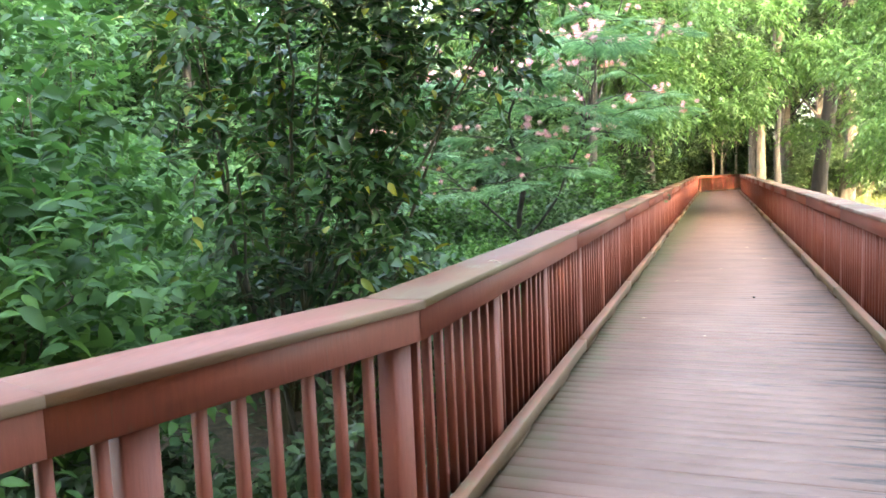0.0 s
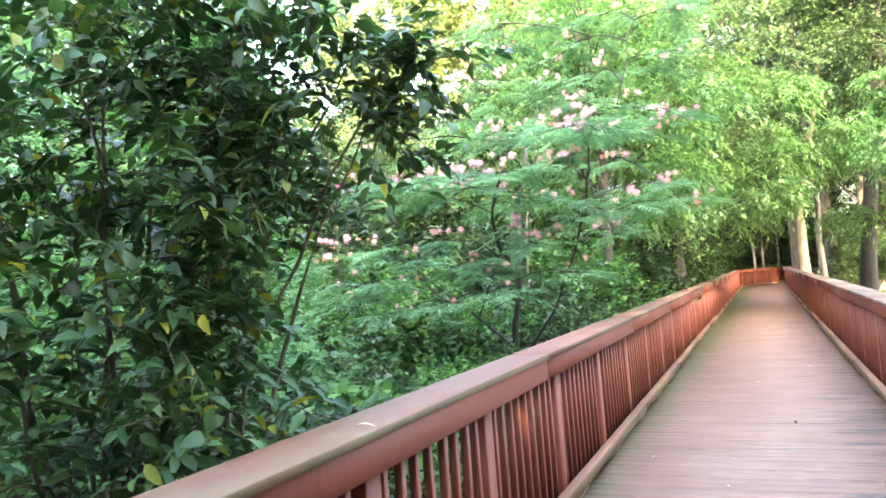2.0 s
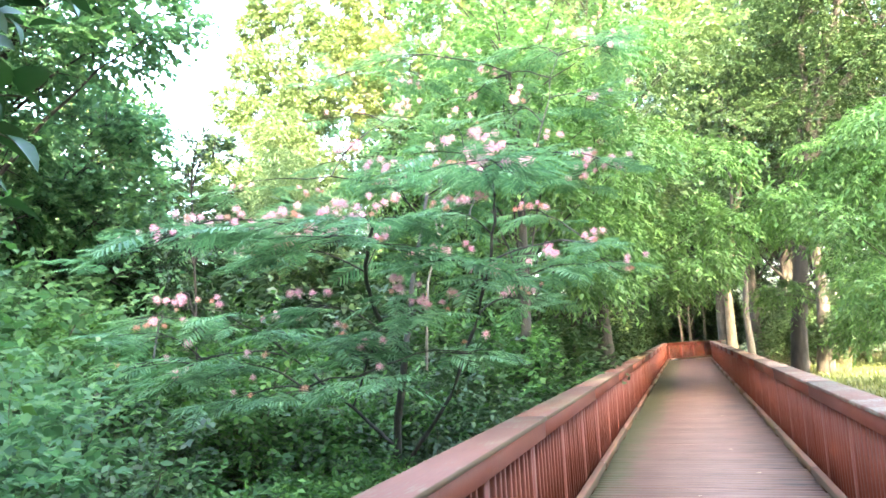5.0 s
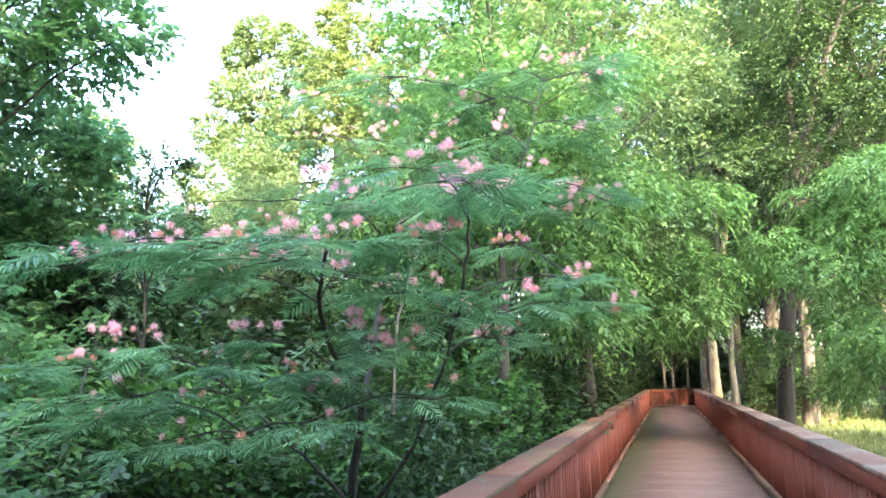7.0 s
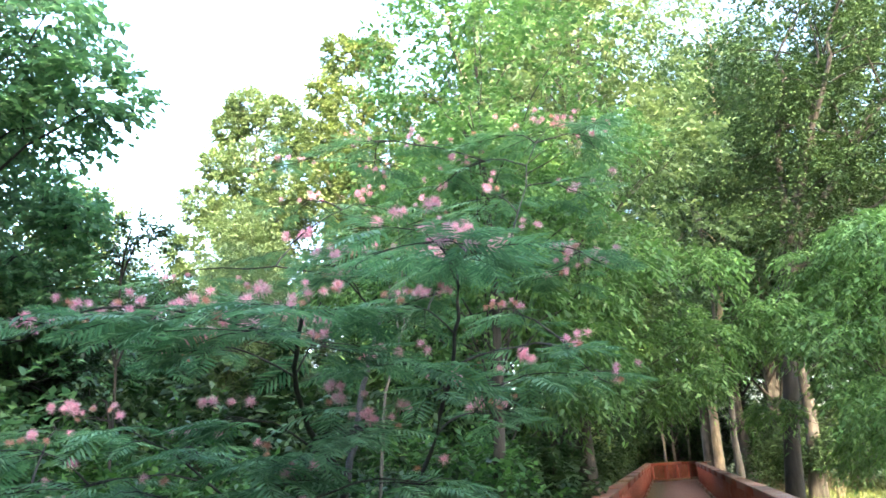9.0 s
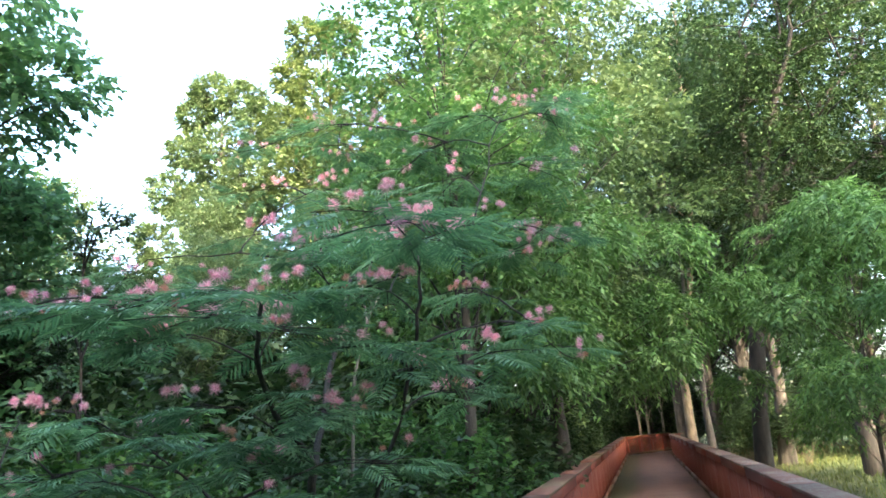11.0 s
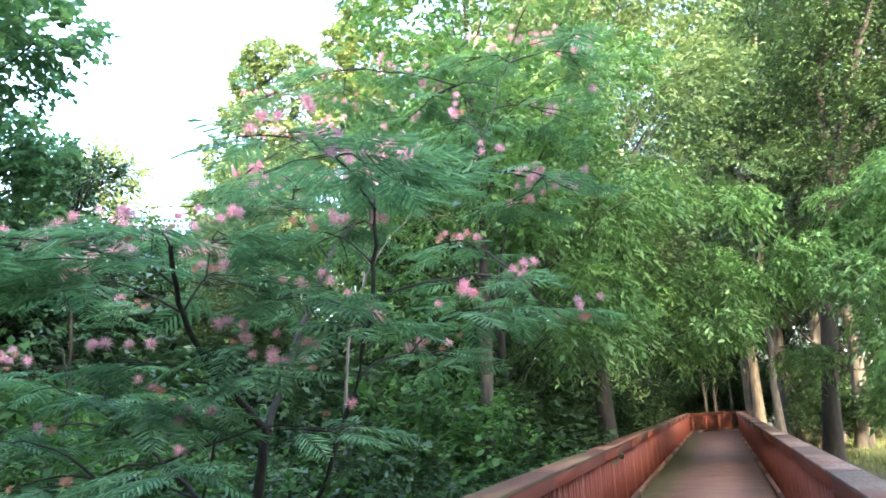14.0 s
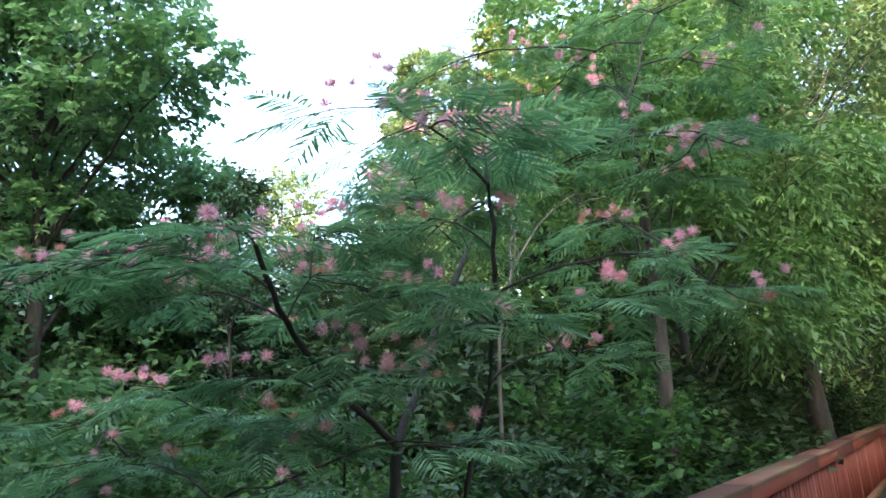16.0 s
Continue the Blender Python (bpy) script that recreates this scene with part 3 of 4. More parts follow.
# ---------------------------------------------------------------- woods
def build_woods():
    # big soft-leaved trees that fill the upper left
    make_clump_tree("maple_tree", "dense green broadleaf tree with layered leafy boughs", [(-8.65, 12.6, GROUND_Z + 0.1), (-8.45, 12.7, 4.0), (-8.75, 12.6, 10.5)], 0.17, 11,
                    [(-5.70, 12.9, 6.55, 0.62), (-6.15, 12.5, 7.3, 0.8), (-6.50, 13.0, 6.35, 0.65), (-7.35, 12.6, 6.3, 0.8), (-8.35, 12.2, 6.3, 0.9), (-6.75, 12.6, 8.1, 0.9), (-7.35, 12.8, 7.2, 0.9), (-7.45, 13.0, 9.2, 1.0), (-8.45, 12.0, 7.6, 1.0), (-9.05, 12.2, 10.2, 1.1), (-7.75, 12.6, 10.6, 0.9)],
                    100, (0.14, 0.088), LEAF_MAPLE, BARK_DARK, 44, (-9.75, 12.6, 6.3), (2.5, 1.9, 4.4), 0.42, 9, 0.45, 0.5)
    maple = make_clump_tree("maple_tree", "dense green broadleaf tree of middle height", [(-9.95, 14.9, GROUND_Z + 0.1), (-9.85, 15.0, 3.0), (-10.05, 15.0, 7.2)], 0.14, 13,
                    [(-7.50, 14.7, 5.55, 0.5), (-7.95, 14.7, 5.95, 0.6), (-7.45, 14.6, 4.6, 0.6), (-8.65, 14.7, 6.35, 0.7), (-8.05, 14.5, 4.2, 0.8), (-8.45, 14.5, 5.2, 0.9), (-9.35, 14.6, 6.4, 0.8), (-9.35, 14.2, 4.9, 1.0), (-10.55, 14.2, 5.9, 1.0), (-8.95, 14.2, 3.0, 1.0)],
                    90, (0.14, 0.085), LEAF_MAPLE, BARK_DARK, 24, (-10.15, 14.8, 3.6), (2.3, 1.6, 2.6), 0.42, 9, 0.4, 0.55)
    make_tree("maple_tree", "dense green broadleaf tree behind the shrubs", (-10.8, 5.8, GROUND_Z + 0.2), 9.5, 0.2, 12, (4.0, 4.0), 46, 80, (0.17, 0.10), LEAF_MAPLE, BARK_DARK, 0.10, twig=0.55, per=8, puff=1.15, droop=0.35)
    copy_thing(maple, Matrix.Translation((-11.6, 16.5, GROUND_Z + 0.2)) @ Matrix.Rotation(2.2, 4, "Z") @ Matrix.Scale(0.9, 4))
    # slim dark tree that stands beside the mimosa
    make_clump_tree("young_tree", "slim dark-stemmed young tree with a small ragged top", [(-5.35, 13.5, GROUND_Z + 0.1), (-5.44, 13.5, 3.0), (-5.49, 13.5, 4.4), (-5.3, 13.5, 4.75)], 0.022, 14,
                    [(-5.3, 13.5, 4.8, 0.22), (-5.05, 13.5, 4.7, 0.2), (-5.6, 13.6, 4.5, 0.2), (-5.8, 13.4, 3.5, 0.35), (-5.1, 13.6, 3.4, 0.3), (-5.7, 13.5, 2.6, 0.4)], 30, (0.09, 0.045), LEAF_SHRUB, BARK_BLACK, twig=0.25, per=8, limb=0.5)
    # trees whose bright hanging sprays reach over the bridge
    make_tree("ash_tree", "tree with bright green drooping lance-shaped leaves", (-1.9, 27.0, GROUND_Z), 8.8, 0.17, 21, (5.8, 5.4), 64, 84, (0.22, 0.068), LEAF_LANCE, BARK_DARK, 0.44, twig=0.5, per=9, puff=0.64, droop=0.75)
    make_tree("ash_tree", "slender tree with bright green drooping leaves", (-2.3, 21.3, GROUND_Z + 0.1), 10.0, 0.13, 22, (3.9, 3.4), 48, 84, (0.21, 0.066), LEAF_LANCE, BARK_DARK, 0.3, twig=0.5, per=9, puff=0.58, droop=0.75)
    make_tree("ash_tree", "low tree with bright green drooping leaves beside the lawn", (6.9, 27.5, GROUND_Z + 0.1), 8.2, 0.055, 24, (3.4, 3.4), 46, 84, (0.21, 0.066), LEAF_LANCE, BARK_DARK, 0.26, twig=0.5, per=9, puff=0.6, droop=0.75)
    # grey trunk and a pale leaning stem behind the mimosa
    make_tree("oak_tree", "grey-trunked tree with green foliage behind the mimosa", (-1.45, 17.0, GROUND_Z + 0.1), 10, 0.11, 23, (2.0, 1.6), 20, 60, (0.13, 0.07), LEAF_LANCE, BARK_DARK, 0.5, twig=0.45, per=9, puff=0.8)
    make_clump_tree("young_tree", "pale slender leaning young tree behind the mimosa", [(-2.35, 14.2, GROUND_Z + 0.1), (-2.2, 14.3, 2.6), (-1.95, 14.4, 3.5), (-2.1, 14.6, 5.2)], 0.024, 15,
                    [(-2.2, 15.8, 4.9, 0.5), (-1.7, 15.9, 4.4, 0.5), (-2.7, 15.8, 4.2, 0.5)], 40, (0.12, 0.05), LEAF_LANCE, BARK_PALE, twig=0.35, per=9)
    # straight pale and grey trunks beside the far end
    make_clump_tree("poplar_tree", "tall pale straight-trunked tree beside the bridge, bark coloured as if sunlit", [(3.42, 46.0, GROUND_Z), (3.36, 46.0, 4.0), (4.3, 46.0, 8.0), (5.0, 46.0, 11.8), (5.3, 46.0, 15.9), (5.8, 46.0, 22.5), (6.0, 46.0, 28.0)], 0.21, 31,
                    [(4.0, 45.5, 19.0, 1.3), (6.8, 45.5, 18.2, 1.1), (7.8, 46.5, 20.0, 1.4), (5.2, 46.5, 21.5, 1.5), (2.4, 45.8, 21.0, 1.4), (3.0, 46.5, 17.0, 1.1), (7.0, 46.0, 15.2, 0.9), (3.2, 46.0, 13.6, 0.8), (4.4, 46.0, 25.0, 1.6), (7.2, 46.5, 24.5, 1.6), (2.4, 46.0, 24.5, 1.5), (6.0, 46.0, 27.8, 1.6), (3.6, 46.5, 28.0, 1.5)],
                    110, (0.22, 0.12), LEAF_FAR, BARK_SUN_TINTED, 8, (4.8, 47.5, 20.0), (4.0, 2.0, 4.0), 0.7, 9, 0.3)
    make_tree("poplar_tree", "grey straight-trunked tree beside the bridge", (4.0, 42.5, GROUND_Z), 18, 0.155, 32, (2.4, 2.4), 14, 90, (0.21, 0.11), LEAF_SHRUB, BARK_GREY, 0.78, lean=(-0.3, 0), twig=0.6, per=9, puff=1.1)
    make_forked_tree("oak_tree", "thick grey-trunked tree forking into dark leaning limbs", (4.68, 32.8, GROUND_Z), (5.4, 32.8, 7.2), [(8.4, 33.2, 16.5), (10.6, 32.2, 15.0), (8.0, 34.6, 19.8), (9.4, 31.4, 19.0), (12.0, 33.0, 11.5)], 0.27, 33, 90, 66, (0.16, 0.08), LEAF_DARK, BARK_BLACK)
    make_tree("maple_tree", "dark green tree standing off the bridge", (10.2, 20.5, GROUND_Z + 0.3), 9.5, 0.16, 36, (3.0, 3.0), 36, 60, (0.18, 0.10), LEAF_MAPLE, BARK_DARK, 0.12, twig=0.5, per=9, puff=1.0)
    # the skyline over the mimosa
    make_clump_tree("skyline_tree", "tall ragged olive-green tree against the pale sky", [(-13.6, 31.0, GROUND_Z), (-13.8, 31.0, 8.0), (-14.2, 31.0, 16.2)], 0.2, 47,
                    [(-17.3, 31.0, 10.4, 0.8), (-16.5, 31.0, 12.4, 0.9), (-15.9, 31.2, 14.2, 0.75), (-15.3, 31.0, 15.6, 0.7), (-14.6, 31.0, 16.6, 0.75), (-13.2, 31.0, 15.9, 0.9), (-14.1, 30.6, 13.6, 1.2), (-12.3, 31.0, 14.6, 1.1), (-15.1, 30.8, 11.4, 1.2), (-12.6, 30.4, 11.9, 1.3), (-16.6, 31.0, 8.7, 1.2), (-13.8, 30.2, 9.4, 1.4)],
                    235, (0.18, 0.11), LEAF_FAR, BARK_GREY, 14, (-14.0, 31.8, 10.0), (2.2, 1.6, 4.0), 0.34, 10, 0.3, 0.85)
    make_clump_tree("skyline_tree", "tall sunlit yellow-green tree with an open top", [(-9.4, 31.5, GROUND_Z), (-9.3, 31.5, 9.0), (-9.6, 31.5, 18.4)], 0.2, 48,
                    [(-11.1, 31.5, 16.8, 0.8), (-10.4, 31.5, 18.5, 0.9), (-9.0, 31.5, 18.2, 0.8), (-10.0, 31.2, 15.8, 1.0), (-8.3, 31.5, 15.3, 1.0), (-6.8, 31.5, 15.2, 0.9), (-11.3, 31.0, 14.2, 1.1), (-8.6, 30.8, 13.2, 1.3), (-10.6, 30.6, 12.2, 1.4), (-6.6, 31.0, 12.8, 1.2), (-5.2, 31.5, 14.0, 0.9)],
                    220, (0.18, 0.11), LEAF_GOLD, BARK_PALE, 14, (-9.0, 32.0, 11.0), (2.4, 1.5, 3.4), 0.34, 10, 0.3, 0.8)
    make_clump_tree("bare_tree", "tall thin-topped tree with a bare trunk coloured as if sunlit", [(-4.0, 26.0, GROUND_Z), (-3.85, 26.0, 11.0), (-3.95, 26.0, 13.8), (-4.6, 26.0, 17.5)], 0.24, 49,
                    [(-3.0, 26.0, 14.6, 0.7), (-5.4, 26.2, 16.2, 0.7), (-2.6, 26.0, 16.4, 0.9), (-3.2, 26.4, 12.6, 0.6), (-4.9, 26.2, 11.6, 0.6), (-4.2, 26.0, 18.0, 0.9)], 60, (0.15, 0.08), LEAF_GOLD, BARK_SUN_TINTED, twig=0.45)
    # far trees: four kinds, then copies
    kinds = [
        make_tree("far_tree", "tall sunlit tree with yellow-green leaves", (-13.5, 37.0, GROUND_Z), 18.5, 0.24, 41, (4.2, 4.2), 46, 60, (0.25, 0.14), LEAF_GOLD, BARK_PALE, 0.12, twig=0.8, per=8, puff=1.2, group="far woods", limb_bark=BARK_GREY),
        make_tree("far_tree", "tall green tree of the woods", (-1.05, 25.0, GROUND_Z), 17.5, 0.2, 42, (3.4, 3.4), 46, 66, (0.19, 0.10), LEAF_FAR, BARK_DARK, 0.34, lean=(0.9, 0.5), twig=0.6, per=9, puff=0.95, group="far woods", limb_bark=BARK_DARK),
        make_tree("far_tree", "tall dusky green tree of the woods", (-6.8, 42.0, GROUND_Z), 20, 0.26, 43, (4.6, 4.6), 44, 60, (0.28, 0.15), LEAF_DARK, BARK_DARK, 0.06, twig=0.9, per=7, puff=1.4, group="far woods"),
        make_tree("far_tree", "tall high-crowned tree of the woods", (-3.0, 36.0, GROUND_Z), 20.5, 0.24, 44, (4.4, 4.4), 46, 66, (0.22, 0.11), LEAF_SHRUB, BARK_GREY, 0.34, twig=0.75, per=8, puff=1.2, group="far woods", limb_bark=BARK_DARK),
    ]
    # the copy at (12.6, 30) is out of view, added to shade the far trunks
    spots = [(-14.6, 17.0, 2, 0.40), (-13.0, 19.3, 1, 0.40), (-1.9, 33, 3, 1.05), (7.8, 47.5, 3, 1.22), (6.8, 51, 3, 1.3), (9.6, 38, 3, 1.3), (6.5, 66, 2, 0.7), (9.5, 64, 2, 0.7), (11.5, 60, 2, 0.6), (5.6, 53.5, 3, 1.35), (11.5, 37, 3, 1.0), (-1.2, 68, 2, 1.0), (3, 70, 2, 1.0), (12.6, 30, 1, 0.75), (-16.2, 22, 2, 0.30), (-14.2, 22.6, 1, 0.34), (-12.4, 23, 2, 0.32), (-10.8, 23.6, 1, 0.40), (-20, 17, 1, 0.40), (9, 57, 2, 1.0), (13.5, 51, 2, 0.9), (18, 60, 2, 1.0), (24, 54, 2, 0.9), (3.6, 55.5, 3, 1.3), (8.2, 56.5, 1, 1.2), (16, 62, 0, 0.5), (19.5, 56, 0, 0.45), (7.4, 51.5, 3, 1.25), (-8.5, 16.4, 2, 0.25), (-10.5, 18, 2, 0.30), (-7.6, 19.4, 1, 0.40), (-6.0, 17.8, 1, 0.34), (-15, 10, 2, 0.45), (-7.6, 34, 0, 0.80), (-5.6, 38, 0, 0.92), (-21.5, 29.5, 0, 0.76), (-3.5, 62, 1, 1.0), (-3, 54, 2, 0.85), (-6.0, 46, 2, 0.85),
             (13, 64, 0, 0.8), (18, 50, 1, 0.7), (26, 60, 0, 0.7), (-8.6, 22, 1, 0.5), (-14, 46, 1, 0.8), (20, 42, 2, 0.8), (4, 74, 2, 0.9), (-5.4, 22.5, 2, 0.42), (1.5, 60, 2, 0.8), (0.5, 67, 3, 1.2), (6.5, 62, 1, 0.9), (-11.0, 14.0, 2, 0.36), (-13.5, 14.5, 2, 0.40), (-9.8, 12.0, 2, 0.28), (-12.5, 10.0, 2, 0.4), (-7.0, 24.5, 2, 0.4), (-9.5, 20.0, 2, 0.33), (-10.8, 20.8, 2, 0.36), (-12.4, 22.0, 2, 0.38), (-8.8, 22.8, 2, 0.36), (-11.5, 18.5, 2, 0.42), (-13.8, 12.4, 2, 0.42), (-17.5, 19.0, 2, 0.36)]
    for i, (x, y, k, s) in enumerate(spots):
        copy_thing(kinds[k], Matrix.Translation((x, y, GROUND_Z)) @ Matrix.Rotation(i * 1.7, 4, "Z") @ Matrix.Scale(s, 4))
    # unseen woods added behind the walker to keep low sun off the near bridge
    shade = [make_tree("sun_blocker_tree", "tall unseen leafy tree added to block the low sun", (-8, -10, GROUND_Z), 17, 0.25, 45, (4.4, 4.4), 36, 30, (0.6, 0.38), LEAF_FAR, BARK_GREY, 0.08, twig=1.0, per=6, puff=1.4, group="entrance woods"),
             make_tree("sun_blocker_tree", "tall unseen dusky tree added to block the low sun", (-2, -12, GROUND_Z), 20, 0.28, 46, (4.8, 4.8), 38, 30, (0.6, 0.38), LEAF_DARK, BARK_DARK, 0.06, twig=1.0, per=6, puff=1.9, group="entrance woods")]
    for i, (x, y, k, s) in enumerate([(6.2, -0.8, 2, 0.5), (-5, -6, 2, 0.55), (-10, -3, 1, 0.55), (-1, -8, 2, 0.7), (4, -9, 1, 1.05), (9, -6, 2, 0.95), (6.0, -4.6, 2, 0.55), (2.6, -5.2, 2, 0.5), (8.2, 2, 1, 0.75), (13, 4, 2, 0.9), (14, -5, 1, 1.05), (19, 1, 2, 1.1), (21, 10, 1, 1.0), (7, -17, 2, 1.05), (17, -13, 1, 1.1)]):
        copy_thing(shade[k - 1], Matrix.Translation((x, y, GROUND_Z)) @ Matrix.Rotation(i * 2.1 + 0.5, 4, "Z") @ Matrix.Scale(s, 4))
    # slim reddish stems behind the far turn
    for x, y in ((0.9, 57.2), (1.5, 57.9), (2.3, 58.6)):
        make_tree("sapling", "slim reddish sapling stem behind the far railing", (x, y, GROUND_Z), 8, 0.12, int(x * 10), (1.2, 1.2), 8, 20, (0.2, 0.1), LEAF_FAR, BARK_PALE, 0.5, twig=0.6, per=8, puff=0.8)


def build_shrubs():
    kinds = [
        make_shrub("shrub", "dense dark green small-leaved shrub", (-3.0, 9.2, GROUND_Z), (1.25, 1.25, 1.8), 51, 26, 32, (0.086, 0.049), LEAF_SHRUB, twig=0.32, per=9, group="undergrowth"),
        make_shrub("shrub", "tangled green undergrowth shrub", (-3.6, 14.8, GROUND_Z), (1.4, 1.4, 2.2), 52, 26, 32, (0.096, 0.054), LEAF_BROAD, twig=0.36, per=9, group="undergrowth"),
        make_shrub("shrub", "light green broad-leafed woodland shrub", (-5.5, 8.6, GROUND_Z), (1.4, 1.4, 2.2), 54, 24, 32, (0.112, 0.064), LEAF_MAPLE, twig=0.4, per=9, group="undergrowth"),
        # shade under the canopy is put into this thicket's dark leaf colour
        make_shrub("shrub", "undergrowth thicket with leaf colour darkened for deep shade", (-2.1, 19.5, GROUND_Z), (1.8, 1.8, 3.6), 53, 22, 24, (0.18, 0.105), LEAF_DARK, twig=0.55, per=8, group="undergrowth"),
        make_shrub("shrub", "tall green leafy undergrowth thicket", (-4.8, 20.5, GROUND_Z), (1.9, 1.9, 3.8), 56, 22, 24, (0.18, 0.105), LEAF_SHRUB, twig=0.55, per=8, group="undergrowth"),
    ]
    rng = np.random.default_rng(55)
    spots = []
    for y in np.arange(8.6, 12, 1.25):           # along the left side of the bridge
        spots.append((-1.75 - rng.uniform(0, 0.35), y, int(rng.integers(0, 2)), 0.74))
    for y in np.arange(13.4, 20, 1.6):
        spots.append((-2.55 - rng.uniform(0, 0.4), y, int(rng.integers(0, 2)), 1.2 + 0.03 * (y - 13)))
    for y in np.arange(9.5, 20, 1.9):
        spots.append((-3.9 - rng.uniform(0, 1.1), y + rng.normal(0, 0.3), int(rng.integers(0, 3)), 0.85 + 0.03 * y))
    for y in np.arange(7.5, 20, 2.2):
        spots.append((-6.8 - rng.uniform(0, 1.6), y + rng.normal(0, 0.4), int(rng.integers(1, 3)), 1.25 + 0.012 * y))
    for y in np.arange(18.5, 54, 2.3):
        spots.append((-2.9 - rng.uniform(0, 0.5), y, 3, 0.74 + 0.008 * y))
    for y in np.arange(17, 50, 3.2):
        spots.append((-5.6 - rng.uniform(0, 1.5), y, int(rng.integers(3, 5)), 1.0 + 0.008 * y))
    for y in np.arange(9, 30, 3.2):
        spots.append((-10.5 - rng.uniform(0, 2.5), y, int(rng.integers(3, 5)), 1.0))
    for y in (12, 15, 18, 21, 48, 51):           # sparser on the right
        spots.append((5.2 + rng.uniform(0, 1.0) + 0.02 * y, y + rng.normal(0, 0.5), 4, 0.32 + 0.004 * y))
    for y in np.arange(50, 66, 5.0):
        spots.append((11 + rng.uniform(0, 6), y + rng.normal(0, 1), 4, 0.55))
    spots += [(7.0, 50, 4, 1.1), (8.6, 46, 4, 0.9), (6.2, 56, 4, 1.3), (9.6, 52.5, 4, 1.2), (6.1, 47.5, 3, 0.9), (-15.5, 20, 3, 1.3), (-13, 21, 4, 1.3), (-18, 17.5, 3, 1.4)]
    spots += [(-2.0, 14.1, 0, 1.25), (-1.75, 12.9, 0, 0.95), (-2.0, 15.6, 0, 1.2), (-2.1, 17.8, 3, 0.9), (-4.6, 17.0, 3, 1.2), (-6.4, 17.6, 4, 1.3), (-8.2, 18.2, 3, 1.4), (-10.2, 18.0, 4, 1.4), (-4.0, 20.5, 3, 1.35), (-7.2, 20.8, 3, 1.5), (-9.6, 21.6, 3, 1.5), (-12.2, 16.2, 3, 1.5), (-7.6, 12.1, 2, 1.7), (-7.4, 11.0, 2, 1.4), (-9.2, 10.8, 2, 1.5), (-6.6, 15.4, 1, 1.5), (-5.2, 15.6, 0, 1.7), (-2.6, 13.2, 1, 1.05)]
    spots += [(-2.5, 16.6, 1, 1.45), (-3.4, 16.2, 0, 1.8), (-1.95, 15.1, 0, 1.0)]
    for i, (x, y, k, s) in enumerate(spots):
        copy_thing(kinds[k], Matrix.Translation((x, y, float(ground_height(x, y)))) @ Matrix.Rotation(i * 2.3, 4, "Z") @ Matrix.Scale(float(s), 4))
    # thicket that ends the view past the far turn
    for i, (x, y, k, s) in enumerate([(-0.4, 61.2, 3, 0.7), (-0.6, 63.5, 3, 2.2), (2.6, 66, 3, 2.2), (-3.0, 64.5, 3, 2.0), (1.6, 62.0, 3, 0.7), (3.6, 62.5, 3, 0.8), (-3.2, 58.8, 3, 0.7), (-5.5, 64, 3, 1.5), (-0.5, 69, 3, 1.6), (4.0, 71, 3, 1.6), (8.0, 62.5, 3, 1.4), (8.5, 72, 3, 1.6), (-1.6, 60.5, 3, 1.2), (1.6, 64, 3, 1.3), (-3.6, 56.5, 3, 1.2), (5.5, 67, 3, 1.4), (12.5, 58, 4, 1.0), (10.5, 68.5, 3, 1.3)]):
        copy_thing(kinds[k], Matrix.Translation((x, y, GROUND_Z)) @ Matrix.Rotation(i * 1.3, 4, "Z") @ Matrix.Scale(s, 4))


